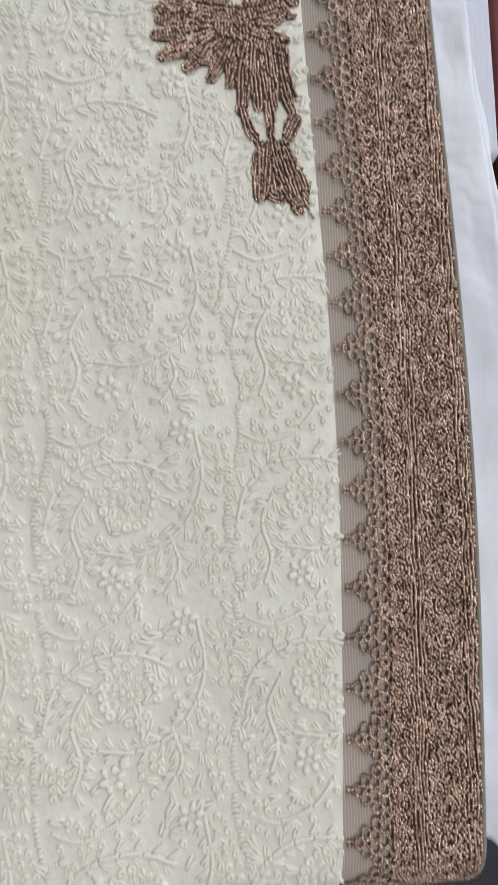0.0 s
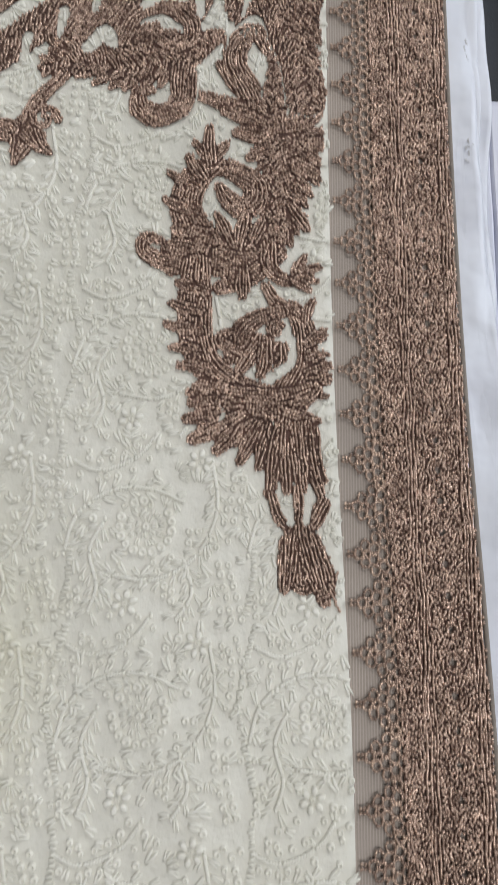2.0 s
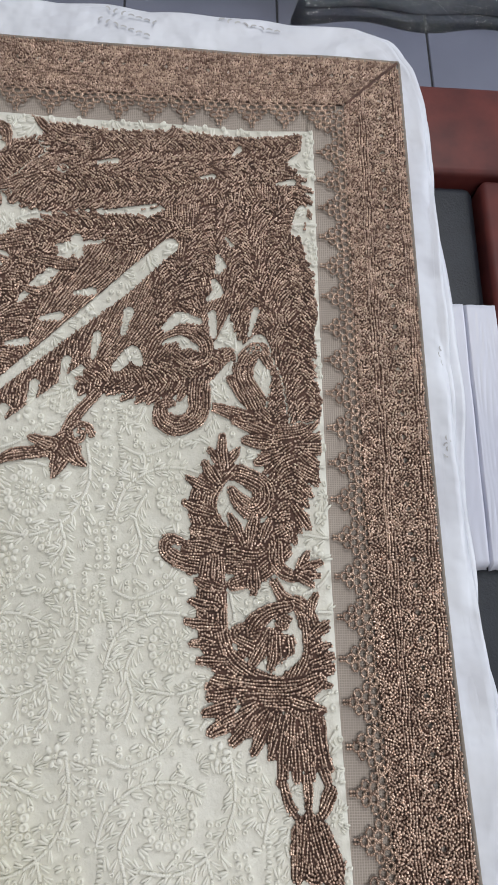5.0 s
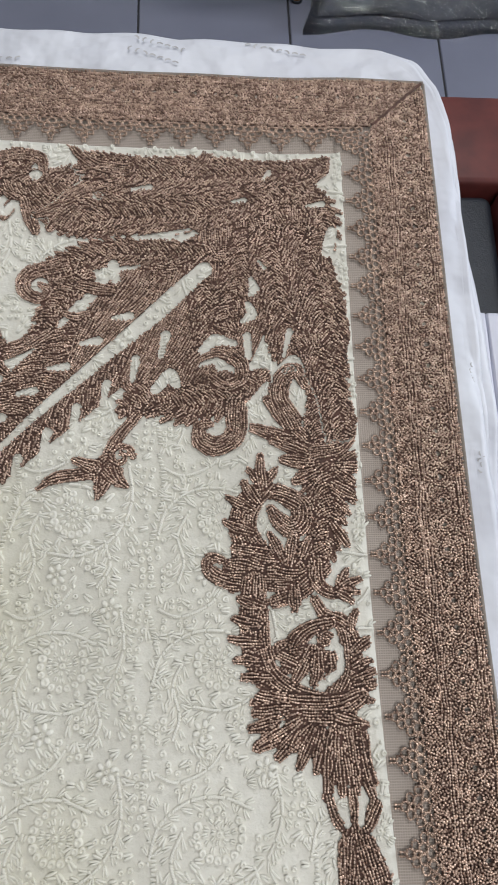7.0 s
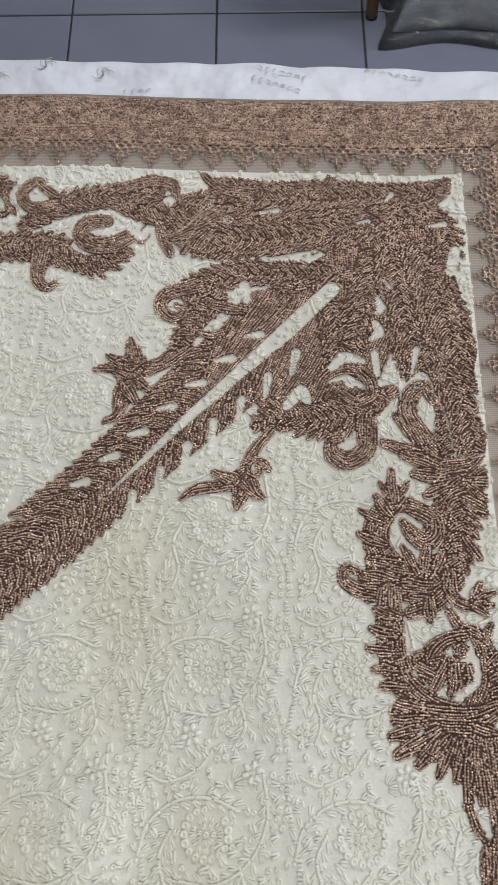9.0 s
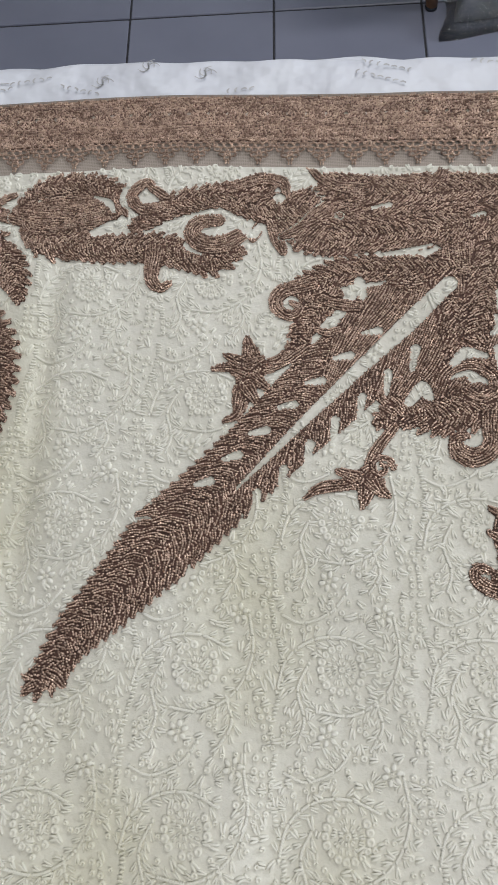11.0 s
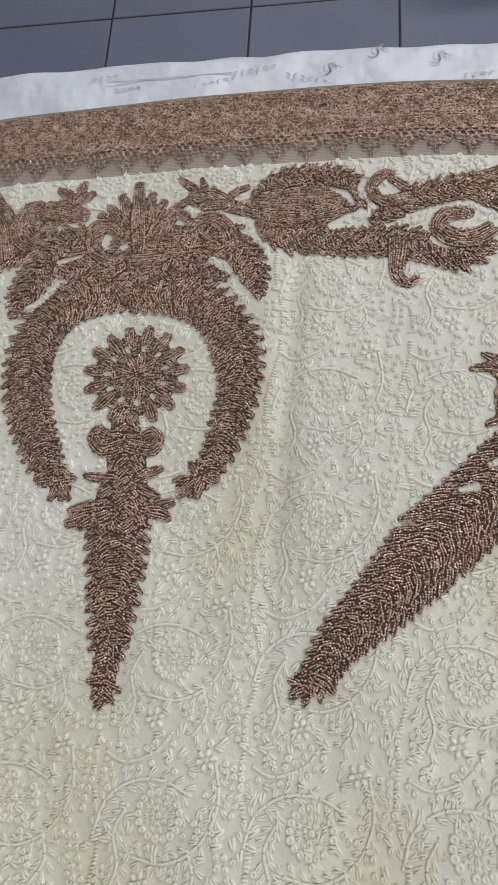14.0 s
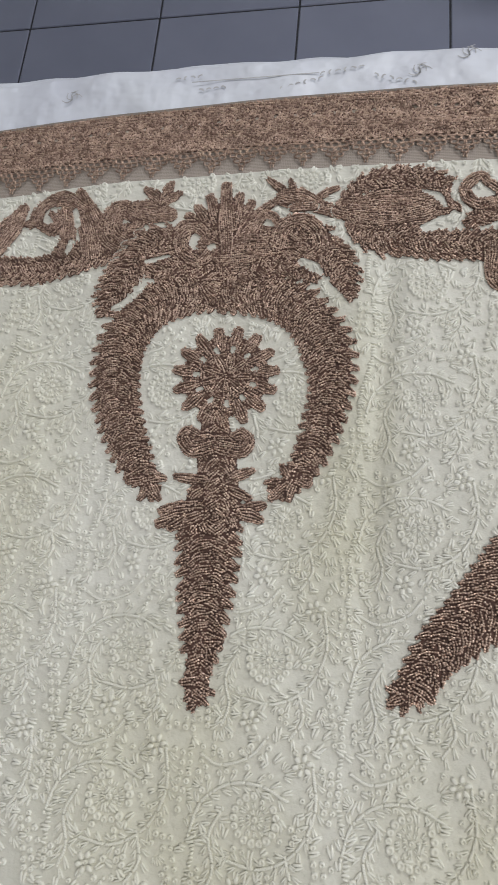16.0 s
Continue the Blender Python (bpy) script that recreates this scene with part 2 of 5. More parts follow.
def reach(pts, ws):
    """The cells that a tapered line covers, with the direction along it."""
    line, wide, run = spine_of(pts, ws)
    m = wide.max() + 0.002
    js, is_, gx, gy = cells(line[:, 0].min() - m, line[:, 1].min() - m, line[:, 0].max() + m, line[:, 1].max() + m)
    if gx.size == 0:
        return None
    flat = np.stack([gx.ravel(), gy.ravel()], 1).astype(np.float32)
    near = np.empty(len(flat), int)
    dist = np.empty(len(flat))
    l32 = line.astype(np.float32)
    for s in range(0, len(flat), 20000):
        d2 = ((flat[s:s + 20000, None] - l32[None]) ** 2).sum(-1)
        near[s:s + 20000] = d2.argmin(1)
        dist[s:s + 20000] = np.sqrt(d2.min(1))
    tan = np.gradient(line, axis=0)
    off = flat - line[near]
    side = np.sign(tan[near, 0] * off[:, 1] - tan[near, 1] * off[:, 0])
    limit = wide[near]
    out = side * np.clip(dist / np.maximum(limit, 1e-4), 0, 1)
    slope = np.gradient(wide) / np.maximum(np.gradient(run), 1e-5)
    ang = np.arctan2(tan[near, 1], tan[near, 0]) + out * np.arctan(np.clip(slope[near], -0.7, 0.7))
    past = (near == len(line) - 1) & ((off * tan[near]).sum(1) > 0) & (dist > 0.3 * limit)
    ang = np.where(past, np.arctan2(off[:, 1], off[:, 0]) + math.pi / 2, ang)      # rows turn round the tip
    return js, is_, (dist < limit).reshape(gx.shape), ang.reshape(gx.shape), out.reshape(gx.shape)


def petal(m, pts, ws, flow=0):
    """One petal or stem with a narrow rim of shade-dark thread: its bead rows run along it, or fan out from its spine
    by flow degrees.
    """
    got = reach(pts, [w + 0.4 for w in ws])
    if got:
        js, is_, inside, ang, side = got
        m.count += 1
        m.leaf[js, is_] = np.where(inside, m.count, m.leaf[js, is_])
        m.mask[js, is_] |= inside
        m.angle[js, is_] = np.where(inside, ang + m.way * side * radians(flow), m.angle[js, is_])


def stroke(m, pts, ws, flow=0, saw=0, period=7, way=0):
    """A petal, or with flow a frond: two tiers of fingers leave its spine on both sides; saw: how far they stand out of its edge, in mm."""
    if not flow:
        return petal(m, pts, ws)
    way = way or m.way
    petal(m, pts, [max(1.0, w * (0.78 if saw else 0.92)) for w in ws], flow)
    line, wide, run = spine_of(pts, ws)
    lean = radians(min(78, max(36, abs(flow) + 12)))
    gap = period / 1000
    tan = np.gradient(line, axis=0)
    n = int(run[-1] / gap)
    steps = range(n + 1) if way > 0 else range(n, -1, -1)
    for near, far in ((0.30, 1.0), (0.02, 0.62)):
        for k in steps:
            for s in (1, -1):
                r = (k + 0.25 * s + (0.25 if far == 1 else 0.75)) * gap
                i = int(np.clip(np.searchsorted(run, r), 1, len(line) - 2))
                if r > run[-1] or wide[i] < (0.0022 if far == 1 else 0.0075):
                    continue
                d = math.atan2(tan[i, 1], tan[i, 0]) + s * (lean if way > 0 else math.pi - lean)
                size = min((wide[i] + saw * 0.00026) / math.sin(lean), 0.034) * 1000
                half = min(gap * 1000 * math.sin(lean) * 0.54, 0.6 * size)
                x, y = line[i] * 1000
                bend = s * way * 0.05 * size
                tip = far * size - half * 0.7
                q0, q1, q2 = min(near * size, 0.5 * tip), 0.5 * (near * size + tip), tip
                petal(m, [(x + q * math.cos(d) - b * math.sin(d), y + q * math.sin(d) + b * math.cos(d)) for q, b in ((q0, 0), (q1, bend), (q2, 0))], [half * 0.85, half * 1.05, half * 0.55])


def erase(m, pts, ws):
    got = reach(pts, [max(0.35, w - 0.1) for w in ws])
    if got:
        m.mask[got[0], got[1]] &= ~got[2]


def disc(m, x, y, r):
    """A round patch with rings of beads."""
    js, is_, gx, gy = cells((x - r) / 1000, (y - r) / 1000, (x + r) / 1000, (y + r) / 1000)
    dx, dy = gx - x / 1000, gy - y / 1000
    inside = np.hypot(dx, dy) < r / 1000
    m.mask[js, is_] |= inside
    m.angle[js, is_] = np.where(inside, np.arctan2(dy, dx) + math.pi / 2, m.angle[js, is_])
    m.count += 1
    m.leaf[js, is_] = np.where(inside, m.count, m.leaf[js, is_])


def curl(m, x, y, r, turn=1.2, start=0):
    """A spiral of two bead rows on a small clear ground."""
    erase(m, [(x - 0.3, y), (x + 0.3, y)], [r * 0.85, r * 0.85])
    pts, ws = [], []
    n = int(8 * turn) + 1
    for i in range(n):
        k = i / (n - 1)
        a = radians(start) + k * turn * 2 * math.pi
        pts.append((x + r * (0.95 - 0.72 * k) * math.cos(a), y + r * (0.95 - 0.72 * k) * math.sin(a)))
        ws.append(max(1.5, r * (0.30 - 0.08 * k)))
    stroke(m, pts, ws)


def finish(m):
    """Keep a motif off the net, and leave open seams between its petals."""
    js, is_ = np.mgrid[0:NY, 0:NX]
    x, y = GX + is_ * CELL, GY + js * CELL
    x, y = x - side_shift(y), y - top_shift(x)
    m.mask &= (x < -0.0022 + 0.0020 * np.sin(150 * y) * np.sin(61 * y + 1)) & (y < -0.0020 + 0.0018 * np.sin(160 * x) * np.sin(57 * x + 1))
    for ax in (0, 1):
        part_here = (m.leaf != np.roll(m.leaf, -1, ax)) & m.mask & np.roll(m.mask, -1, ax)
        m.bare |= part_here | np.roll(part_here, 1, ax)


def shrunk(mask):
    inner = mask.copy()
    inner[1:] &= mask[:-1]
    inner[:-1] &= mask[1:]
    inner[:, 1:] &= mask[:, :-1]
    inner[:, :-1] &= mask[:, 1:]
    return inner


BEAD_RING = 6


def bead_mesh(name, x, y, ang, up, length, radius, rng):
    """Short glass beads, each a small barrel, as one mesh."""
    n = len(x)
    k = np.arange(BEAD_RING) * 2 * math.pi / BEAD_RING
    rings = [(-0.5, 0.45), (0.0, 1.0), (0.5, 0.45)]
    loc = np.array([(s, w * math.cos(a), w * math.sin(a)) for s, w in rings for a in k])
    ln = length * rng.uniform(0.85, 1.12, n)
    rd = radius * rng.uniform(0.88, 1.1, n)
    ang = ang + rng.normal(0, 0.08, n)
    u, v, w = loc[None, :, 0] * ln[:, None], loc[None, :, 1] * rd[:, None], loc[None, :, 2] * rd[:, None]
    px = x[:, None] + u * np.cos(ang)[:, None] - v * np.sin(ang)[:, None]
    py = y[:, None] + u * np.sin(ang)[:, None] + v * np.cos(ang)[:, None]
    tilt = rng.normal(0, 0.20, n)
    pz = up[:, None] + rd[:, None] * 0.75 + w + u * tilt[:, None]
    verts = lay_on(px, py, pz).reshape(-1, 3)
    m = BEAD_RING
    f = np.array([(r * m + i, r * m + (i + 1) % m, (r + 1) * m + (i + 1) % m, (r + 1) * m + i) for r in range(2) for i in range(m)])
    faces = (f[None] + (np.arange(n) * len(loc))[:, None, None]).reshape(-1, 4)
    return np_mesh(name, verts, faces)


def rows_of_beads(m, step, row, seed, wander=0.35):
    """Strings of beads that follow the flow of the motif, one row beside the other."""
    rng = random.Random(seed)
    taken = np.zeros((NY, NX), np.int32)
    r = row / CELL
    k = int(r) + 1
    disk = [(a, b) for a in range(-k, k + 1) for b in range(-k, k + 1) if a * a + b * b < (r * 0.80) ** 2]
    dj, di = np.array(disk).T
    mask = shrunk(m.mask) & ~m.bare
    gy, gx = np.mgrid[0:NY, 0:NX] * CELL
    angle = m.angle + wander * np.sin(410 * gx + 2 * np.sin(260 * gy)) * np.sin(370 * gy + 2 * np.sin(300 * gx))
    js, is_ = np.nonzero(mask)
    order = list(range(len(js)))
    rng.shuffle(order)
    rim = mask & ~shrunk(mask)
    order.sort(key=lambda o: not rim[js[o], is_[o]])
    out = []
    name = 0
    stack = []

    def free(x, y, who):
        i, j = int((x - GX) / CELL), int((y - GY) / CELL)
        if not (k < i < NX - k - 1 and k < j < NY - k - 1) or not mask[j, i]:
            return None
        t = taken[j, i]
        return (i, j) if t == 0 or t == who else None

    for o in order:
        stack.append((GX + (is_[o] + 0.5) * CELL, GY + (js[o] + 0.5) * CELL))
        while stack:
            x, y = stack.pop()
            at = free(x, y, -1)
            if not at:
                continue
            name += 1
            mine = []
            for way in (0, math.pi):
                cx, cy, last, flip = x, y, None, way
                for n in range(60):
                    at = free(cx, cy, name)
                    if not at:
                        break
                    a = float(angle[at[1], at[0]]) + flip
                    if last is not None and math.cos(a - last) < 0:
                        flip += math.pi
                        a += math.pi
                    if last is not None and math.cos(a - last) < 0.35:
                        break
                    if n or way == 0:
                        mine.append((cx, cy, a))
                        jj, ii = at[1] + dj, at[0] + di
                        spot = taken[jj, ii]
                        taken[jj, ii] = np.where(spot == 0, name, spot)
                    last = a
                    cx, cy = cx + step * math.cos(a), cy + step * math.sin(a)
            out += mine
            for bx, by, a in mine:
                for s in (1, -1):
                    stack.append((bx - s * row * math.sin(a), by + s * row * math.cos(a)))
    return np.array(out)


def ground_mesh(name, mask, up, run=8):
    """The thread ground under the beads, coloured dark as the shade between them: short strips along the rows of cells.
    """
    inner = shrunk(mask)
    q = []
    for j in np.nonzero(inner.any(1))[0]:
        edges = np.nonzero(np.diff(np.concatenate([[0], inner[j].astype(np.int8), [0]])))[0]
        for a, b in zip(edges[::2], edges[1::2]):
            for s in range(a, b, run):
                q.append((s, min(b, s + run), j))
    q = np.array(q, float)
    x0, x1 = GX + q[:, 0] * CELL, GX + q[:, 1] * CELL
    y0 = GY + q[:, 2] * CELL
    y1 = y0 + CELL
    v = np.stack([np.stack([x0, y0], -1), np.stack([x1, y0], -1), np.stack([x1, y1], -1), np.stack([x0, y1], -1)], 1)
    verts = lay_on(v[..., 0], v[..., 1], up).reshape(-1, 3)
    return np_mesh(name, verts, np.arange(len(q) * 4).reshape(-1, 4))


def beadwork(name, m, parent, label, seed, step=0.0015, row=0.00152, radius=0.00080, wander=0.14):
    rng = np.random.default_rng(seed)
    beads = rows_of_beads(m, step, row, seed, wander)
    pad = 0.0005 + 0.0008 * rng.random(len(beads))
    ob = obj(name, bead_mesh(name, beads[:, 0], beads[:, 1], beads[:, 2], pad, step * 0.97, radius, rng), BEAD, None, label)
    under(ob, parent)
    ob["kind"] = "stuff"
    g = obj("thread_shade_ground", ground_mesh("thread_shade_ground", m.mask, 0.0006), THREAD, ob)
    g["kind"] = "stuff"
    SEWN[:] |= m.mask
    return ob




# ---- room ----
def tile_mesh(s, joint, t):
    bm = box(-s / 2 + joint / 2, -s / 2 + joint / 2, -t, s / 2 - joint / 2, s / 2 - joint / 2, 0, 0.0018, 1)
    me = bpy.data.meshes.new("tile")
    bm.to_mesh(me)
    bm.free()
    me.materials.append(TILE)
    return me


floor = part("floor", box(-3.2, -3.2, -0.12, 3.2, 3.6, -0.003), GROUT)
tagged(floor, "grey ceramic floor tiles with dark joints", "floor", kind="structure")

for nm, b in (("wall_north", (-3.1, 3.4, 0, 3.1, 3.5, 2.8)), ("wall_south", (-3.1, -3.1, 0, 3.1, -3.0, 2.8)), ("wall_west", (-3.1, -3.0, 0, -3.0, 3.4, 2.8))):
    tagged(part(nm, box(*b), WALL, smooth=False), "plain off-white painted wall", "wall", kind="structure")
# unseen east wall; its opening is made up to hold the side lamp
bm = bmesh.new()
for b in ((3.0, -3.0, 0, 3.1, -0.15, 2.8), (3.0, 1.95, 0, 3.1, 3.4, 2.8), (3.0, -0.15, 0, 3.1, 1.95, 0.9), (3.0, -0.15, 2.3, 3.1, 1.95, 2.8)):
    t = box(*b)
    me = bpy.data.meshes.new("t")
    t.to_mesh(me)
    t.free()
    bm.from_mesh(me)
tagged(part("wall_east", bm, WALL, smooth=False), "off-white painted wall with an opening added for the side lamp", "wall", kind="structure")
tagged(part("ceiling", box(-3.1, -3.1, 2.8, 3.1, 3.5, 2.9), CEIL, smooth=False), "plain white ceiling", "ceiling", kind="structure")
for y in (1.3, -1.2):
    lampe = empty("ceiling_light", 0.35, y, 2.68, "white tube lamp housing under the ceiling", "lamp", "tube lamps")
    under(part("housing", box(-0.32, y - 0.1, 2.70, 1.02, y + 0.1, 2.80, 0.01), TUBE), lampe)

# ---- table ----
table = empty("table", -0.5, -0.3, 0, "dark wooden table under the white sheet", "table")
under(part("tabletop", box(-1.08, Y_EDGE + 0.012, ZC - 0.060, 0.050, 0.070, ZC - 0.022, 0.006), OAK), table)
for x in (-1.0, -0.01):
    for y in (-0.66, 0.0):
        under(part("leg", box(x - 0.03, y - 0.03, 0, x + 0.03, y + 0.03, ZC - 0.062, 0.004), OAK), table)

# ---- white printed sheet, folded in layers under the cloth ----
cover = empty("plastic_sheet", -0.5, -0.3, ZC - 0.02, "white printed plastic sheet folded under the tablecloth", "sheet")


def outline(s, out):
    """The sheet's rim at s from 0 (far end) round the corner to 1 (near end)."""
    pts = np.array([(-1.10, 0.085), (-0.80, 0.092), (-0.60, 0.108), (-0.36, 0.113), (-0.17, 0.108), (0.03, 0.101), (0.050, 0.100), (0.062, 0.083), (0.072, 0.078), (0.081, 0.045), (0.085, 0.0), (0.086, -0.12), (0.084, -0.24),
                    (0.088, -0.34), (0.097, -0.42), (0.104, -0.52), (0.104, -0.64), (0.102, -0.715), (0.080, -0.756)])
    run = np.concatenate([[0], np.cumsum(np.linalg.norm(np.diff(pts, axis=0), axis=1))])
    run /= run[-1]
    s = np.asarray(s)
    x, y = np.interp(s, run, pts[:, 0]), np.interp(s, run, pts[:, 1])
    for _ in range(2):
        e = 0.006
        x = (np.interp(np.clip(s - e, 0, 1), run, pts[:, 0]) + x + np.interp(np.clip(s + e, 0, 1), run, pts[:, 0])) / 3
        y = (np.interp(np.clip(s - e, 0, 1), run, pts[:, 1]) + y + np.interp(np.clip(s + e, 0, 1), run, pts[:, 1])) / 3
    cx, cy = -0.45, -0.33
    d = np.hypot(x - cx, y - cy)
    return x + out * (x - cx) / d, y + out * (y - cy) / d


def sheet_layer(name, top, out, drop, wave, seed, label=""):
    """One fold of the sheet: a flat rim that rounds over and hangs down a little."""
    rng = np.random.default_rng(seed)
    n = 420
    s = np.linspace(0, 1, n)
    ph = rng.uniform(0, 6.28, 4)
    wob = wave * (np.sin(17 * s + ph[0]) + 0.6 * np.sin(47 * s + ph[1]) + 0.30 * np.sin(130 * s + ph[2]))
    right = np.clip((s - 0.55) / 0.03, 0, 1)
    prof = [(-0.10, 0.0), (-0.05, 0.0), (-0.03, 0.0), (-0.02, 0.0), (-0.012, 0.0), (-0.006, -0.0002), (-0.003, -0.0008), (-0.001, -0.002), (0.0, -0.004), (-0.001, -drop * 0.6), (-0.002, -drop)]
    rows = []
    for o, z in prof:
        k = 1.0 if o > -0.03 else 0.0
        x, y = outline(s, out + o + wob * k)
        crease = (0.0007 * np.sin(95 * s + 60 * o + ph[3]) + 0.0006 * np.sin(230 * s - 90 * o) + right * (0.0046 * np.abs(np.sin(210 * o + 9 * s + ph[0] + 1.5 * np.sin(40 * s))) - 0.0020)) * (1 if o > -0.035 else 0)
        rows.append(np.stack([x, y, top + z + crease], -1))
    v = np.stack(rows)
    m = len(prof)
    idx = np.arange(m * n).reshape(m, n)
    f = np.stack([idx[:-1, :-1], idx[1:, :-1], idx[1:, 1:], idx[:-1, 1:]], -1).reshape(-1, 4)
    ob = obj(name, np_mesh(name, v.reshape(-1, 3), f), SHEET, None, label)
    so = ob.modifiers.new("thick", "SOLIDIFY")
    so.thickness, so.offset = 0.0006, -1
    return under(ob, cover)


sheet_layer("upper_fold", ZC - 0.0045, -0.0015, 0.006, 0.0009, 3)
sheet_layer("second_fold", ZC - 0.0075, 0.001, 0.007, 0.0030, 5)
sheet_layer("third_fold", ZC - 0.0125, 0.003, 0.008, 0.0036, 8)
sheet_layer("lower_fold", ZC - 0.0185, 0.003, 0.040, 0.0040, 9)


def print_bar(x, y, w, h, turn, bend=0.0):
    """A short printed bar lying on the sheet's rim."""
    n = 5
    v, c, s = [], math.cos(turn), math.sin(turn)
    for i in range(n):
        u = (i / (n - 1) - 0.5) * w
        b = bend * (1 - (2 * i / (n - 1) - 1) ** 2)
        for k in (-0.5, 0.5):
            v.append((x + c * u - s * (k * h + b), y + s * u + c * (k * h + b), ZC - 0.0027))
    f = [(2 * i, 2 * i + 2, 2 * i + 3, 2 * i + 1) for i in range(n - 1)]
    ob = obj("printed_mark", np_mesh("printed_mark", np.array(v), np.array(f)), INK)
    return under(ob, cover)


# ---- tablecloth ----
cloth = empty("tablecloth", -0.4, -0.3, ZC, "cream embroidered tablecloth with a bronze beaded border", "tablecloth")


def cloth_sheet(name, x0, x1, y0, y1, mat, up, label="", step=0.004, warp=True):
    nx, ny = max(2, int((x1 - x0) / step)), max(2, int((y1 - y0) / step))
    gx, gy = np.meshgrid(np.linspace(x0, x1, nx), np.linspace(y0, y1, ny))
    sx = gx + side_shift(gy) * np.clip((gx + 0.15) / 0.15, 0, 1) if warp else gx
    sy = gy + top_shift(gx) * np.clip((gy + 0.12) / 0.12, 0, 1) if warp else gy
    v = lay_on(sx, sy, up).reshape(-1, 3)
    i = np.arange(nx * ny).reshape(ny, nx)
    f = np.stack([i[:-1, :-1], i[:-1, 1:], i[1:, 1:], i[1:, :-1]], -1).reshape(-1, 4)
    ob = under(obj(name, np_mesh(name, v, f), mat, None, label), cloth)
    so = ob.modifiers.new("thick", "SOLIDIFY")
    so.thickness, so.offset = 0.0012, -1
    return ob


cloth_sheet("cream_panel", -0.95, 0.0, -0.86, 0.0, COTTON, 0.0, "cream cotton with faint yellow stains")
cloth_sheet("side_net", -0.004, 0.063, -0.86, 0.0625, NET, -0.0008, "taupe net strip under the beads")
cloth_sheet("top_net", -0.95, -0.003, -0.004, 0.0625, NET, -0.0014, "taupe net strip under the beads")


def piping(name, pts):
    """A thin rolled hem along the outer edge."""
    cu = bpy.data.curves.new(name, "CURVE")
    cu.dimensions, cu.bevel_depth, cu.bevel_resolution = "3D", 0.0012, 2
    sp = cu.splines.new("POLY")
    sp.points.add(len(pts) - 1)
    for q, p in zip(sp.points, pts):
        q.co = (*p, 1)
    cu.materials.append(PIPING)
    return under(new(name, cu), cloth)


yy = np.linspace(-0.84, 0.0625, 200)
piping("side_hem", lay_on(0.0640 + side_shift(yy), yy, 0.0004))
xx = np.linspace(-0.95, 0.064, 200)
piping("top_hem", lay_on(xx, 0.0640 + top_shift(xx), 0.0004))
ss = np.linspace(0.0235, 0.062, 40)
piping("mitre_seam", lay_on(ss, ss + 0.0004 * np.sin(ss * 900), 0.0016)).data.materials[0] = THREAD


corner = Motif()
# long plume on the diagonal
stroke(corner, [(-348, -351), (-338, -346), (-323, -323), (-300, -298), (-266, -260), (-254, -248), (-212, -206), (-174, -167), (-127, -120), (-89, -88)], [2.7, 7.7, 11.1, 15, 21.5, 23, 31, 35, 36, 28], 34, 8, 7.2)
stroke(corner, [(-327, -349), (-331, -345), (-337, -343)], [2.8, 3.6, 3.6], 0, 0, 7)
stroke(corner, [(-349, -353), (-343, -350)], [2.1, 3.6], 0, 0, 7)
# fronds that fan out of the corner
petal(corner, [(-12, -10), (-48, -27), (-88, -36), (-127, -41), (-167, -44), (-190, -53)], [7, 19.4, 23.5, 23.5, 19.2, 8.5])
petal(corner, [(-73, -57), (-73, -105), (-87, -147), (-106, -178)], [25.1, 26.3, 25.2, 14.8])
petal(corner, [(-139, -114), (-157, -139), (-171, -163)], [19.8, 15.5, 9.1])
petal(corner, [(-105, -114), (-120, -147), (-134, -171)], [19.8, 16.9, 11.2])
petal(corner, [(-37, -43), (-33, -96), (-26, -138), (-15, -177)], [19.1, 24.9, 21.1, 8.8])
stroke(corner, [(-104, -80), (-95, -114), (-91, -147)], [6.6, 10.3, 9.2], 30, 0, 6.5, 1)
stroke(corner, [(-65, -61), (-71, -97), (-81, -130)], [10, 13.7, 9.3], 30, 0, 6.5, 1)
stroke(corner, [(-54, -57), (-50, -105), (-43, -138), (-38, -158)], [12.5, 14.3, 13.8, 7.5], 28, 0, 7, 1)
stroke(corner, [(-38, -52), (-24, -100), (-17, -134), (-9, -165)], [12.6, 17.6, 13.9, 4.5], 28, 4, 7, 1)
stroke(corner, [(-40, -20), (-20, -41), (-15, -61), (-25, -88)], [7.8, 12.7, 11.6, 6.5], 32, 3, 7, 1)
stroke(corner, [(-29, -146), (-15, -177), (-10, -203)], [9.9, 11.1, 10], 32, 4, 7, 1)
stroke(corner, [(-85, -84), (-120, -82), (-154, -82), (-180, -91), (-198, -106)], [6.5, 9.8, 11.5, 10.6, 6.4], 32, 3, 7, 1)
stroke(corner, [(-25, -29), (-69, -43), (-112, -53), (-155, -55), (-188, -65)], [7.7, 14.4, 15.2, 15.2, 4.2], 35, 4, 7, 1)
petal(corner, [(-182, -46), (-195, -52), (-204, -56)], [3.4, 4.5, 2.8])
petal(corner, [(-180, -49), (-189, -58), (-195, -66)], [3.4, 4.5, 2.8])
petal(corner, [(-176, -51), (-182, -59), (-186, -65)], [3.4, 4.5, 2.8])
stroke(corner, [(-10, -10), (-48, -17), (-88, -20), (-127, -23), (-155, -20), (-176, -13)], [5.2, 11.3, 15.6, 16.5, 13.1, 5.3], 28, 4, 7, 1)
petal(corner, [(-186, 2), (-178, -8), (-164, -16), (-147, -18)], [2.7, 3.5, 4.4, 6.1])
petal(corner, [(-90, 3), (-95, -8), (-104, -18)], [2.7, 4, 5.2])
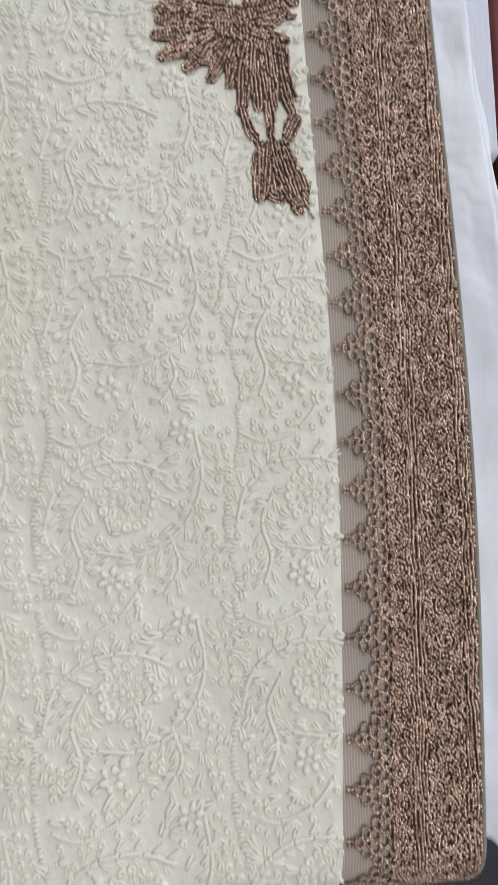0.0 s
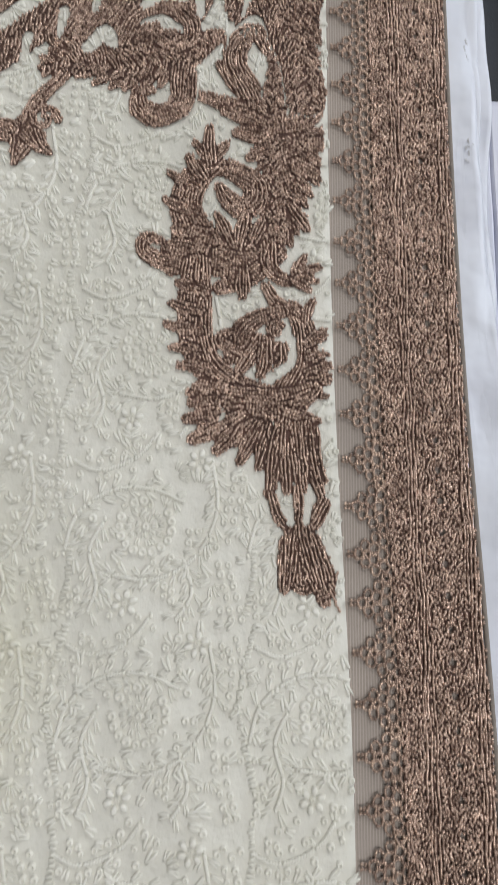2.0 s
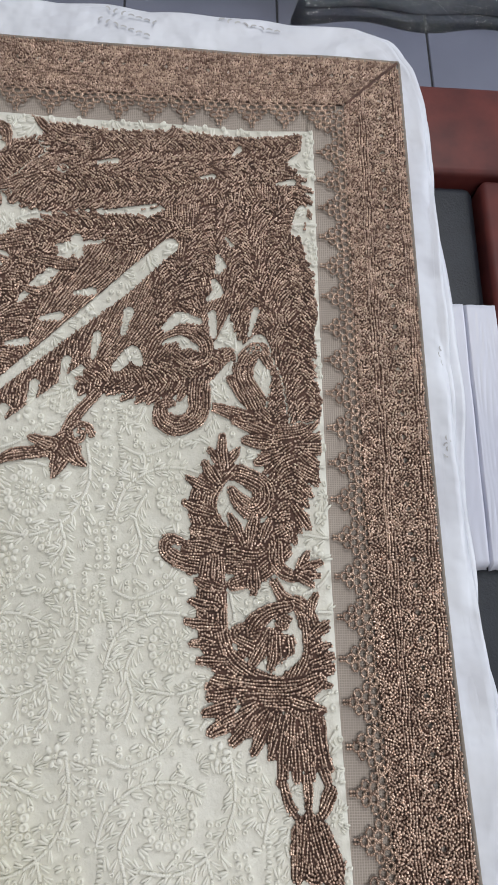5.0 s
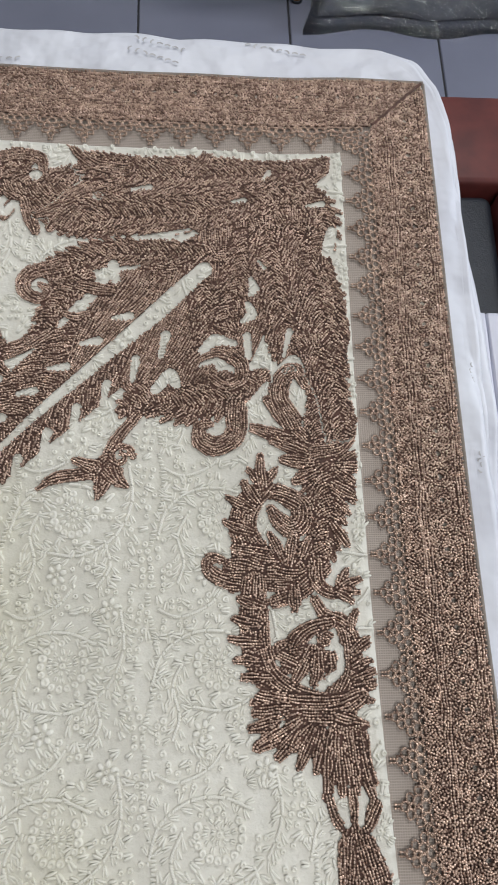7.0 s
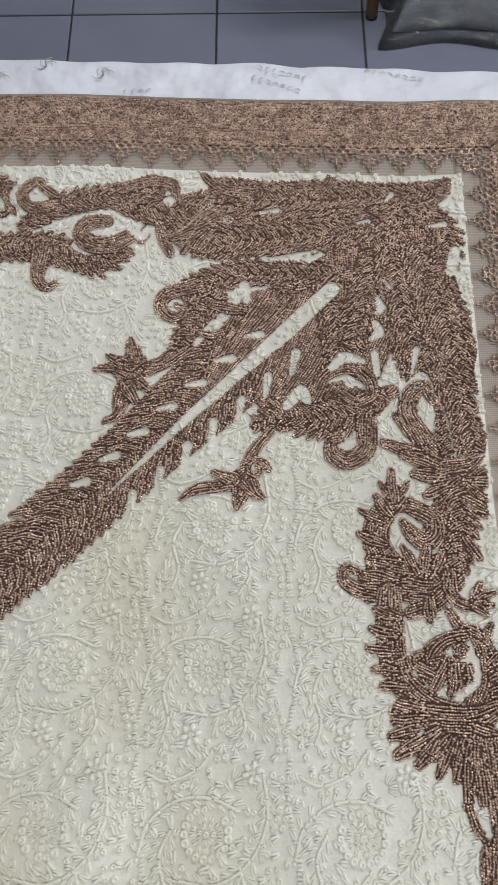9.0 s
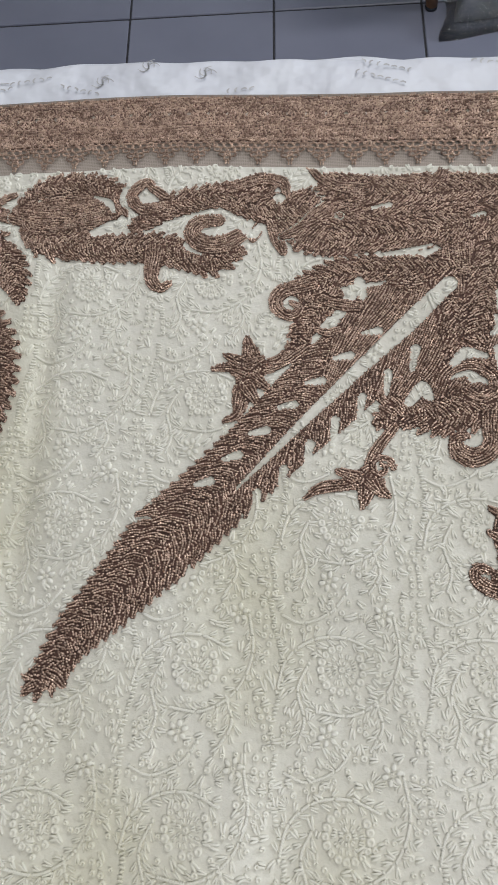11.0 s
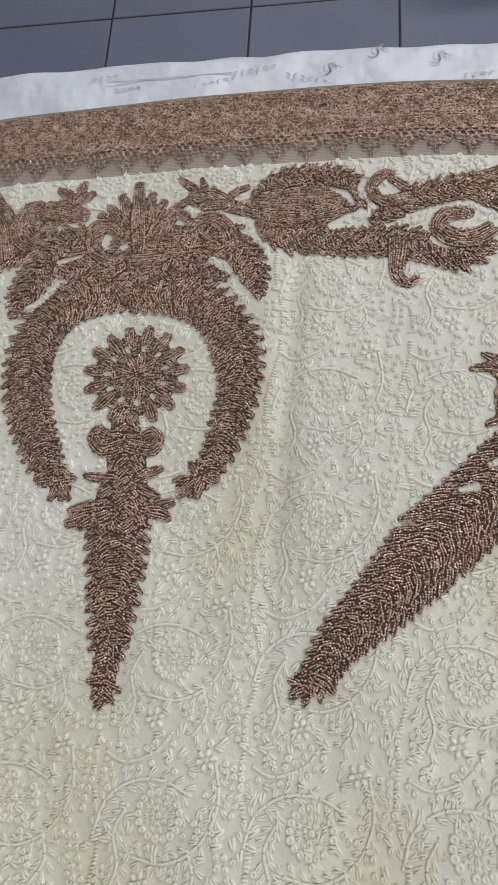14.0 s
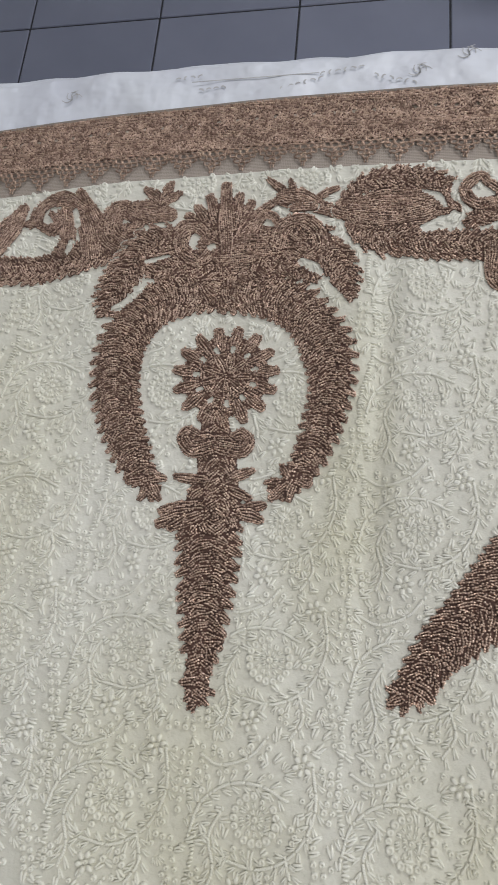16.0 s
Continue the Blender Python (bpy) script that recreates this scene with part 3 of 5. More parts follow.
stroke(corner, [(-171, -102), (-184, -115), (-192, -131), (-197, -145)], [9.7, 9.5, 7, 4.6], 40, 4, 7, 1)
petal(corner, [(-197, -143), (-208, -150), (-221, -154)], [4.3, 3.5, 3.1])
erase(corner, [(-200, -109), (-198, -107)], [4.8, 4.8])
petal(corner, [(-186, -92), (-205, -99), (-208, -110), (-199, -117), (-193, -111), (-198, -107)], [5.7, 4.9, 4.8, 4, 3.2, 2])
stroke(corner, [(-59, -170), (-83, -182), (-106, -186), (-127, -184), (-145, -191)], [8.9, 13.3, 13.2, 10.3, 3.7], 38, 4, 7, 1)
erase(corner, [(-99, -161), (-87, -158), (-73, -166)], [1.1, 2.3, 1.5])
petal(corner, [(-106, -170), (-99, -156), (-84, -151), (-72, -158), (-71, -170), (-81, -175), (-89, -169)], [4.9, 4.5, 4.9, 4.9, 4.5, 4.1, 2.6])
erase(corner, [(-84, -162.4), (-83.6, -162.4)], [2.6, 2.6])
erase(corner, [(-91, -205), (-89, -202)], [2.5, 2.2])
petal(corner, [(-74, -191), (-75, -206), (-86, -213), (-95, -209), (-96, -201), (-90, -199)], [6.9, 6.4, 6.4, 6.1, 4.3, 2.5])
# openings between the fronds
erase(corner, [(-139, -71), (-124, -70), (-104, -65)], [1.2, 2.1, 0.8])
erase(corner, [(-165.6, -39.3), (-165.2, -39.3)], [3, 3])
erase(corner, [(-143, -34), (-131, -32)], [0.9, 1.7])
erase(corner, [(-76, -42), (-68, -40)], [0.8, 1.7])
erase(corner, [(-25, -43), (-15, -41)], [0.8, 2.1])
erase(corner, [(-54, -22), (-50, -16)], [0.9, 1.7])
erase(corner, [(-153, -91), (-151, -102)], [3.3, 2.8])
erase(corner, [(-64, -101), (-62, -108), (-64, -112)], [1.2, 3.2, 1.6])
erase(corner, [(-66, -119), (-64, -126), (-69, -131)], [1.6, 3.5, 1.6])
erase(corner, [(-67, -141), (-66, -155)], [2.3, 1.9])
erase(corner, [(-95, -151), (-87, -144), (-75, -146)], [2.3, 3.8, 1.9])
erase(corner, [(-124, -177), (-115, -167), (-111, -173)], [2.6, 4.1, 2.6])
erase(corner, [(-46, -163), (-38, -158), (-33, -166)], [2.2, 3.4, 2.2])
erase(corner, [(-63, -186), (-55, -175)], [3.3, 2.6])
erase(corner, [(-44, -155), (-40, -138)], [0.8, 1.9])
erase(corner, [(-5, -4), (-6, -24)], [2.6, 2.2])
erase(corner, [(-9, -63), (-13, -79)], [3.3, 3.7])
erase(corner, [(-55, -93), (-59, -88)], [1.2, 0.8])
erase(corner, [(-181, -131), (-174, -124), (-168, -121)], [1.5, 3.6, 1.5])
# barbs that reach the stem
petal(corner, [(-154, -110), (-163, -109), (-173, -107)], [3.6, 4.8, 3.6])
petal(corner, [(-167, -127), (-175, -129), (-182, -127)], [2.7, 3.1, 2])
petal(corner, [(-183, -140), (-192, -144), (-201, -145)], [3.1, 3.5, 2.3])
# rib and slits of the plume
erase(corner, [(-231, -235), (-198, -200), (-156, -156), (-120, -120), (-94, -94)], [0.3, 2.4, 4.2, 6.0, 4.8])
erase(corner, [(-151, -129), (-141, -127)], [1.3, 2.5])
erase(corner, [(-170, -147), (-160, -145)], [1.4, 2.8])
erase(corner, [(-188, -165), (-178, -163)], [1.4, 2.5])
erase(corner, [(-205, -182), (-196, -180)], [1.3, 2.5])
erase(corner, [(-223, -199), (-213, -197)], [1.3, 2.5])
erase(corner, [(-239, -216), (-230, -213)], [1.3, 2.5])
erase(corner, [(-256, -232), (-247, -230)], [1.3, 2.5])
erase(corner, [(-118, -140), (-121, -155)], [2.8, 1.4])
erase(corner, [(-136, -157), (-138, -171)], [2.5, 1.3])
erase(corner, [(-153, -174), (-155, -188)], [2.5, 1.3])
erase(corner, [(-170, -190), (-172, -204)], [2.5, 1.4])
erase(corner, [(-186, -206), (-188, -219)], [2.8, 1.3])
erase(corner, [(-202, -222), (-204, -235)], [2.5, 1.3])
erase(corner, [(-218, -237), (-220, -250)], [2.5, 1.3])
# small side flowers
stroke(corner, [(-190, -141), (-204, -152), (-222, -158)], [2.8, 2.8, 4.9], 0, 0, 7)
stroke(corner, [(-227, -134), (-224, -148), (-226, -164)], [2.4, 7.7, 7.7], 0, 0, 7)
stroke(corner, [(-248, -155), (-237, -154), (-226, -158)], [2.1, 4.2, 8.8], 0, 0, 7)
stroke(corner, [(-240, -191), (-232, -186), (-229, -172)], [1.8, 3.5, 7.0], 0, 0, 7)
stroke(corner, [(-214, -168), (-222, -162)], [2.8, 6.4], 0, 0, 7)
stroke(corner, [(-241, -145), (-232, -150)], [1.8, 4.8], 0, 0, 7)
stroke(corner, [(-217, -148), (-225, -152)], [2.4, 4.9], 0, 0, 7)
stroke(corner, [(-221, -176), (-226, -168)], [3.2, 5.6], 0, 0, 7)
stroke(corner, [(-151, -223), (-145, -209), (-134, -194)], [4.2, 3.5, 3.1], 0, 0, 7)
stroke(corner, [(-189, -240), (-179, -234), (-162, -231), (-151, -227)], [1.5, 3.8, 4.2, 8.4], 0, 0, 7)
stroke(corner, [(-155, -245), (-153, -238), (-150, -227)], [2.1, 4.9, 8.4], 0, 0, 7)
stroke(corner, [(-139, -238), (-144, -234), (-148, -227)], [2.1, 4.9, 7.7], 0, 0, 7)
curl(corner, -143, -220, 7.8, 1.2, 0)
stroke(corner, [(-169, -223), (-158, -227)], [2.4, 4.9], 0, 0, 7)

side = Motif()
stroke(side, [(-24, -165), (-21, -188), (-21, -213), (-20, -231), (-20, -251), (-24, -271), (-29, -284), (-42, -299)], [7.4, 12.2, 15.4, 16.5, 10.7, 9.2, 7.1, 4.4], 40, 4, 7, 1)
petal(side, [(-33, -213), (-50, -207), (-64, -202)], [3.7, 4.9, 3.2])
petal(side, [(-34, -208), (-46, -195), (-55, -184)], [3.7, 4.9, 3.2])
petal(side, [(-33, -217), (-43, -213), (-52, -210)], [3.6, 4.9, 3.2])
petal(side, [(-31, -224), (-39, -223), (-46, -222)], [3.6, 4.8, 3.2])
petal(side, [(-30, -231), (-35, -233), (-39, -235)], [3.6, 4.8, 3.2])
erase(side, [(-39, -179), (-39, -175)], [4, 4.4])
petal(side, [(-41, -197), (-48, -182), (-45, -170), (-37, -165), (-31, -174)], [7.1, 6.5, 6.2, 5.5, 3.6])
erase(side, [(-16, -205), (-14, -200)], [4.9, 5])
petal(side, [(-26, -217), (-12, -215), (-6, -207), (-9, -197), (-17, -194), (-20, -200)], [4.9, 4.5, 4.2, 3.9, 3.2, 2.1])
petal(side, [(-15, -227), (-7, -222), (0, -217)], [3.1, 4.0, 2.5])
petal(side, [(-13, -227), (-5, -227), (1, -227)], [3.3, 4.5, 2.8])
petal(side, [(-13, -231), (-8, -235), (-3, -238)], [3.1, 4.0, 2.5])
petal(side, [(-17, -238), (-10, -242), (-4, -245)], [3.0, 4.0, 2.5])
petal(side, [(-18, -262), (-14, -268), (-11, -273)], [3.0, 3.9, 2.5])
petal(side, [(-58, -240), (-46, -244), (-37, -250), (-37, -259), (-43, -263), (-50, -258), (-54, -252)], [5.1, 6.1, 6.7, 7, 6.6, 5.3, 3])
petal(side, [(-57, -239), (-67, -248), (-71, -261), (-66, -274), (-55, -284)], [5.4, 8, 8.5, 8.4, 7.1])
petal(side, [(-67, -251), (-73, -248), (-79, -245)], [2.6, 3.5, 2.2])
petal(side, [(-67, -265), (-75, -262), (-81, -259)], [2.6, 3.5, 2.2])
petal(side, [(-64, -276), (-71, -275), (-76, -274)], [2.5, 3.5, 2.2])
petal(side, [(-63, -246), (-67, -241), (-70, -236)], [3.0, 3.9, 2.5])
petal(side, [(-59, -238), (-63, -233), (-67, -228)], [2.4, 3.1, 2.1])
petal(side, [(-58, -237), (-54, -232), (-51, -228)], [2.4, 3.1, 2.1])
petal(side, [(-59, -238), (-60, -228), (-60, -220)], [2.6, 3.6, 2.2])
petal(side, [(-71, -279), (-55, -284), (-39, -284), (-25, -277)], [7.1, 10.3, 9, 5.9])
petal(side, [(-71, -290), (-55, -292), (-39, -293), (-28, -284)], [7, 7.6, 6.4, 5.2])
petal(side, [(-48, -281), (-52, -273), (-55, -267)], [2.5, 3.5, 2.2])
petal(side, [(-43, -281), (-42, -274), (-41, -267)], [3.4, 4.6, 2.8])
petal(side, [(-37, -279), (-35, -274), (-33, -270)], [2.9, 3.8, 2.4])
petal(side, [(-63, -287), (-72, -285), (-79, -284)], [4.5, 6.0, 3.9])
petal(side, [(-63, -292), (-71, -294), (-77, -297)], [4.0, 5.3, 3.3])
petal(side, [(-69, -294), (-83, -292), (-91, -286), (-89, -280), (-83, -281)], [5.7, 4.7, 4.1, 3.5, 2.6])
petal(side, [(-25, -287), (-39, -300), (-53, -305)], [4.8, 4.7, 3.8])
petal(side, [(-42, -298), (-42, -304), (-42, -309)], [3.1, 4.1, 2.5])
petal(side, [(-30, -284), (-29, -294), (-22, -300), (-12, -300)], [4.5, 4.2, 3.8, 3.2])
petal(side, [(-17, -298), (-14, -292), (-12, -288)], [2.5, 3.4, 2.1])
petal(side, [(-16, -298), (-10, -295), (-5, -293)], [2.2, 3.0, 2.0])
petal(side, [(-16, -300), (-11, -300), (-6, -300)], [2.2, 3.0, 2.0])
petal(side, [(-17, -301), (-13, -303), (-10, -305)], [2.2, 3.0, 2.0])
petal(side, [(-65, -295), (-65, -312), (-64, -330), (-58, -345), (-44, -355), (-29, -359)], [7, 8.7, 8.5, 7.8, 7.1, 5.9])
petal(side, [(-61, -307), (-68, -305), (-73, -303)], [2.8, 3.7, 2.4])
petal(side, [(-63, -317), (-70, -316), (-76, -314)], [2.8, 3.6, 2.2])
petal(side, [(-63, -327), (-71, -326), (-78, -325)], [2.6, 3.6, 2.2])
petal(side, [(-64, -337), (-70, -336), (-75, -336)], [2.6, 3.6, 2.2])
petal(side, [(-60, -345), (-66, -345), (-71, -345)], [2.6, 3.5, 2.2])
petal(side, [(-58, -353), (-62, -356), (-66, -358)], [2.6, 3.5, 2.2])
petal(side, [(-31, -304), (-25, -313), (-16, -317), (-12, -328), (-13, -343), (-20, -357)], [2.5, 3.8, 5, 6.2, 6.7, 8.3])
petal(side, [(-11, -320), (-10, -315), (-8, -311)], [2.4, 3.2, 2.1])
petal(side, [(-10, -332), (-4, -328), (2, -325)], [2.8, 3.6, 2.2])
petal(side, [(-10, -340), (-5, -338), (-1, -337)], [2.1, 2.9, 1.8])
petal(side, [(-10, -347), (-3, -344), (2, -342)], [2.4, 3.2, 2.1])
petal(side, [(-10, -351), (-2, -350), (5, -349)], [2.4, 3.1, 2.1])
petal(side, [(-12, -356), (-7, -357), (-2, -358)], [2.3, 3.1, 2.0])
petal(side, [(-46, -339), (-42, -327), (-34, -320), (-23, -317)], [4.8, 5.8, 4.6, 3.4])
petal(side, [(-47, -336), (-36, -336), (-22, -337)], [4.5, 7.3, 4.9])
petal(side, [(-34, -331), (-39, -341), (-43, -347)], [3.1, 3.9, 2.7])
petal(side, [(-22, -334), (-21, -341), (-25, -346)], [2.4, 3.3, 2.4])
petal(side, [(-31, -331), (-31, -342), (-33, -348)], [3.1, 3.9, 2.7])
curl(side, -26, -326, 4.6, 1.2, 30)
petal(side, [(-44, -337), (-52, -333), (-52, -329), (-47, -327)], [2.7, 2.7, 2.4, 2.1])
erase(side, [(-18, -330), (-18, -341), (-24, -347)], [1.5, 1.8, 2.4])
petal(side, [(-60, -357), (-38, -362), (-20, -362), (-7, -355)], [5.9, 7.7, 7.7, 4.2])
petal(side, [(-20, -366), (-13, -368), (-6, -370)], [2.6, 3.5, 2.2])
petal(side, [(-21, -372), (-12, -376), (-6, -379)], [2.5, 3.5, 2.2])
petal(side, [(-43, -363), (-55, -363), (-65, -363)], [3.1, 4.1, 2.7])
petal(side, [(-43, -366), (-56, -369), (-67, -371)], [3.3, 4.5, 2.8])
petal(side, [(-42, -369), (-54, -375), (-64, -380)], [3.9, 5.2, 3.3])
petal(side, [(-39, -371), (-47, -379), (-53, -385)], [3.3, 4.5, 2.8])
petal(side, [(-36, -372), (-41, -377), (-45, -381)], [3.3, 4.5, 2.8])
petal(side, [(-33, -373), (-38, -382), (-42, -390)], [3.1, 4.1, 2.5])
petal(side, [(-29, -374), (-31, -383), (-33, -392)], [3.1, 4.1, 2.5])
erase(side, [(-53, -371), (-50, -368), (-52, -364)], [0.4, 0.6, 0.4])
petal(side, [(-22, -373), (-26, -388), (-28, -405)], [4.1, 4, 2.8])
petal(side, [(-8, -375), (-7, -388), (-3, -398)], [3.5, 4, 2.3])
petal(side, [(-11, -374), (-9, -391), (-4, -405)], [3.8, 4, 2.5])
petal(side, [(-19, -374), (-20, -391), (-20, -403)], [4.1, 3.7, 2.5])
petal(side, [(-15, -374), (-14, -391), (-13, -402)], [4.1, 4, 2.8])
# neck and tulip
stroke(side, [(-15, -402), (-14, -413), (-14, -426)], [2.1, 3.0, 4.3], 0, 0, 7)
stroke(side, [(-27, -406), (-24, -415), (-17, -423)], [2.5, 2.6, 2.6], 0, 0, 7)
stroke(side, [(-3, -409), (-7, -417), (-13, -424)], [3.5, 3.8, 3.5], 0, 0, 7)
petal(side, [(-14, -420), (-13, -431), (-12, -443)], [5.5, 10.5, 7.5])
stroke(side, [(-19, -428), (-20, -439), (-21, -447)], [5.0, 4.3, 3.2], 0, 0, 7)
stroke(side, [(-9, -428), (-5, -441), (-3, -453)], [5.7, 7.1, 3.2], 0, 0, 7)
stroke(side, [(-4, -450), (1, -447), (5, -441)], [2.4, 3.0, 2.4], 0, 0, 7)
stroke(side, [(1, -447), (5, -453), (7, -459)], [2.4, 3.5, 2.4], 0, 0, 7)
stroke(side, [(4, -442), (8, -440)], [2.1, 2.8], 0, 0, 7)
erase(side, [(-19, -409), (-18, -418)], [1.8, 1.5])
erase(side, [(-10, -409), (-11, -418)], [1.8, 1.2])

pendant = Motif(1)
# crescent
stroke(pendant, [(-466, -95), (-499, -99), (-526, -113), (-540, -140), (-540, -170), (-531, -198), (-519, -221), (-500, -246)], [16.8, 18.5, 18.4, 17.6, 16.9, 14.8, 12.4, 3.5], 62, 9, 7.5)
stroke(pendant, [(-475, -95), (-442, -99), (-417, -112), (-399, -137), (-393, -165), (-398, -193), (-405, -216), (-419, -241)], [18.9, 18.4, 16.1, 17.6, 14.3, 12.7, 9.9, 3.5], 62, 9, 7.5)
stroke(pendant, [(-520, -236), (-510, -232)], [2.8, 5.6], 0, 0, 7)
stroke(pendant, [(-498, -233), (-506, -232)], [2.4, 4.8], 0, 0, 7)
stroke(pendant, [(-427, -236), (-416, -231)], [2.4, 5.6], 0, 0, 7)
curl(pendant, -407, -227, 5.2, 1.1, 0)
# crown
petal(pendant, [(-534, -78), (-506, -70), (-475, -67), (-440, -64), (-411, -78)], [8, 17.6, 20, 17.1, 7.5])
stroke(pendant, [(-475, -85), (-502, -79), (-528, -85)], [6.8, 8.7, 4.4], 35, 3, 7, 1)
stroke(pendant, [(-458, -85), (-435, -79), (-408, -88)], [6.8, 8.4, 4.1], 35, 3, 7, 1)
stroke(pendant, [(-494, -64), (-516, -56), (-532, -61), (-544, -79), (-555, -101), (-558, -119)], [6.2, 10.8, 13.5, 14.3, 10.5, 2.2], 38, 5, 7, 1)
stroke(pendant, [(-437, -60), (-417, -52), (-404, -65), (-391, -83), (-385, -105)], [6.9, 11.1, 12.6, 10.6, 2.8], 38, 5, 7, 1)
petal(pendant, [(-476, -60), (-460, -42), (-446, -28)], [4.2, 5.7, 3.6])
petal(pendant, [(-476, -60), (-492, -48), (-505, -38)], [4.2, 5.7, 3.6])
petal(pendant, [(-475, -59), (-467, -41), (-460, -27)], [4.3, 5.7, 3.6])
petal(pendant, [(-475, -59), (-488, -44), (-499, -31)], [4.3, 5.7, 3.6])
petal(pendant, [(-475, -58), (-472, -38), (-469, -21)], [4.3, 5.7, 3.6])
petal(pendant, [(-475, -58), (-484, -38), (-491, -22)], [4.3, 5.7, 3.6])
petal(pendant, [(-474, -64), (-477, -41), (-480, -12)], [5.2, 6.2, 4.1])
petal(pendant, [(-456, -50), (-450, -37), (-442, -39), (-439, -45)], [3.9, 4, 3.5, 2.6])
petal(pendant, [(-492, -47), (-506, -44), (-512, -48)], [4, 4.1, 3.2])
erase(pendant, [(-496, -59), (-495, -56)], [6.2, 6.2])
petal(pendant, [(-484, -65), (-492, -75), (-505, -68), (-509, -54), (-500, -47), (-491, -53), (-494, -62)], [4.4, 4.8, 4.8, 4.9, 4.5, 4, 2.6])
erase(pendant, [(-485.3, -63), (-484.9, -63)], [2.6, 2.6])
petal(pendant, [(-438, -61), (-435, -47), (-422, -42), (-411, -51), (-408, -65), (-416, -72)], [5.6, 6.1, 6, 6, 5.5, 3.8])
erase(pendant, [(-529, -91), (-533, -98), (-542, -108), (-550, -113)], [1.7, 2.6, 2.6, 2.2])
erase(pendant, [(-420, -75), (-411, -80), (-406, -85)], [2.5, 3.7, 1.6])
erase(pendant, [(-406, -91), (-397, -98), (-389, -108)], [1.2, 2.4, 2.8])
erase(pendant, [(-531, -76), (-516, -71)], [1.8, 0.9])
# wheel
disc(pendant, -464, -161, 29.5)
for n in range(15):
    a = 2 * math.pi * n / 15 + 0.15
    petal(pendant, [(-464 + r * math.cos(a), -161 + r * math.sin(a)) for r in (21, 27, 33)], [3.0, 4.8, 3.6])
for n in range(9):
    a = 2 * math.pi * n / 9
    petal(pendant, [(-464 + r * math.cos(a), -161 + r * math.sin(a)) for r in (3, 9, 15)], [1.2, 3.3, 2.6])
for n in range(11):
    a = 2 * math.pi * (n + 0.5) / 11
    erase(pendant, [(-464 + r * math.cos(a), -161 + r * math.sin(a)) for r in (18.5, 20.5)], [1.1, 1.6])
# drop
stroke(pendant, [(-464, -245), (-462, -273), (-460, -301), (-459, -324), (-459, -340)], [20.5, 20.0, 17.0, 13.0, 9.9], 58, 8, 8)
stroke(pendant, [(-458, -337), (-459, -353), (-459, -370)], [7.7, 6.0, 1.5], 35, 6, 7)
stroke(pendant, [(-447, -330), (-456, -330)], [1.8, 4.9], 0, 0, 7)
stroke(pendant, [(-468, -355), (-459, -353)], [2.1, 4.2], 0, 0, 7)
stroke(pendant, [(-449, -359), (-457, -357)], [2.1, 3.6], 0, 0, 7)
stroke(pendant, [(-464, -364), (-459, -360)], [1.8, 3.1], 0, 0, 7)
stroke(pendant, [(-452, -365), (-458, -361)], [1.8, 3.2], 0, 0, 7)
# neck, tips of the crescent and buds
petal(pendant, [(-467, -195), (-464, -215), (-461, -233), (-460, -252)], [9.2, 12.8, 13.3, 16.6])
stroke(pendant, [(-467, -194), (-464, -215), (-461, -233), (-460, -253)], [9.2, 12.8, 14, 16.6], 30, 0, 7, 1)
petal(pendant, [(-465, -210), (-479, -209)], [7.6, 6.5])
petal(pendant, [(-464, -210), (-450, -208)], [7.5, 6.4])
petal(pendant, [(-467, -211), (-479, -214), (-487, -207), (-484, -201), (-477, -203)], [4.9, 5.3, 4.2, 3.5, 2.3])
petal(pendant, [(-461, -211), (-448, -212), (-444, -205), (-449, -200), (-454, -202)], [4.9, 5.2, 4.1, 3.4, 2.3])
petal(pendant, [(-470, -233), (-480, -233), (-488, -232)], [3.0, 3.9, 2.5])
petal(pendant, [(-453, -232), (-446, -228), (-440, -225)], [2.9, 3.9, 2.5])
petal(pendant, [(-450, -239), (-445, -241), (-440, -243)], [2.9, 3.8, 2.4])
petal(pendant, [(-471, -241), (-474, -244), (-476, -247)], [2.9, 3.9, 2.5])
petal(pendant, [(-472, -251), (-484, -253), (-494, -255)], [4.2, 5.6, 3.6])
petal(pendant, [(-471, -255), (-484, -259), (-495, -263)], [4.2, 5.6, 3.6])
petal(pendant, [(-471, -257), (-480, -261), (-487, -265)], [3.5, 4.7, 3.0])
petal(pendant, [(-445, -251), (-437, -249), (-431, -247)], [3.5, 4.6, 3.0])
petal(pendant, [(-444, -253), (-438, -254), (-432, -256)], [3.4, 4.6, 3.0])
petal(pendant, [(-509, -236), (-514, -237), (-519, -238)], [2.6, 3.6, 2.2])
petal(pendant, [(-507, -238), (-508, -244), (-510, -248)], [2.6, 3.6, 2.2])
petal(pendant, [(-504, -238), (-501, -243), (-498, -247)], [2.6, 3.6, 2.2])
petal(pendant, [(-504, -235), (-500, -234), (-496, -234)], [2.6, 3.6, 2.2])
petal(pendant, [(-420, -231), (-426, -232), (-430, -232)], [2.5, 3.4, 2.1])
petal(pendant, [(-417, -233), (-422, -238), (-426, -242)], [2.9, 3.8, 2.4])
petal(pendant, [(-412, -231), (-414, -237), (-415, -242)], [2.5, 3.4, 2.1])
petal(pendant, [(-410, -230), (-404, -232), (-403, -227), (-407, -227)], [2.9, 2.5, 2.1, 1.8])
petal(pendant, [(-417, -227), (-419, -224), (-421, -221)], [2.5, 3.4, 2.1])
petal(pendant, [(-441, -25), (-428, -26), (-414, -30)], [4, 8.3, 4.3])
petal(pendant, [(-431, -23), (-441, -14), (-449, -7)], [2.8, 3.6, 2.2])
petal(pendant, [(-428, -22), (-431, -15), (-433, -9)], [2.8, 3.6, 2.2])
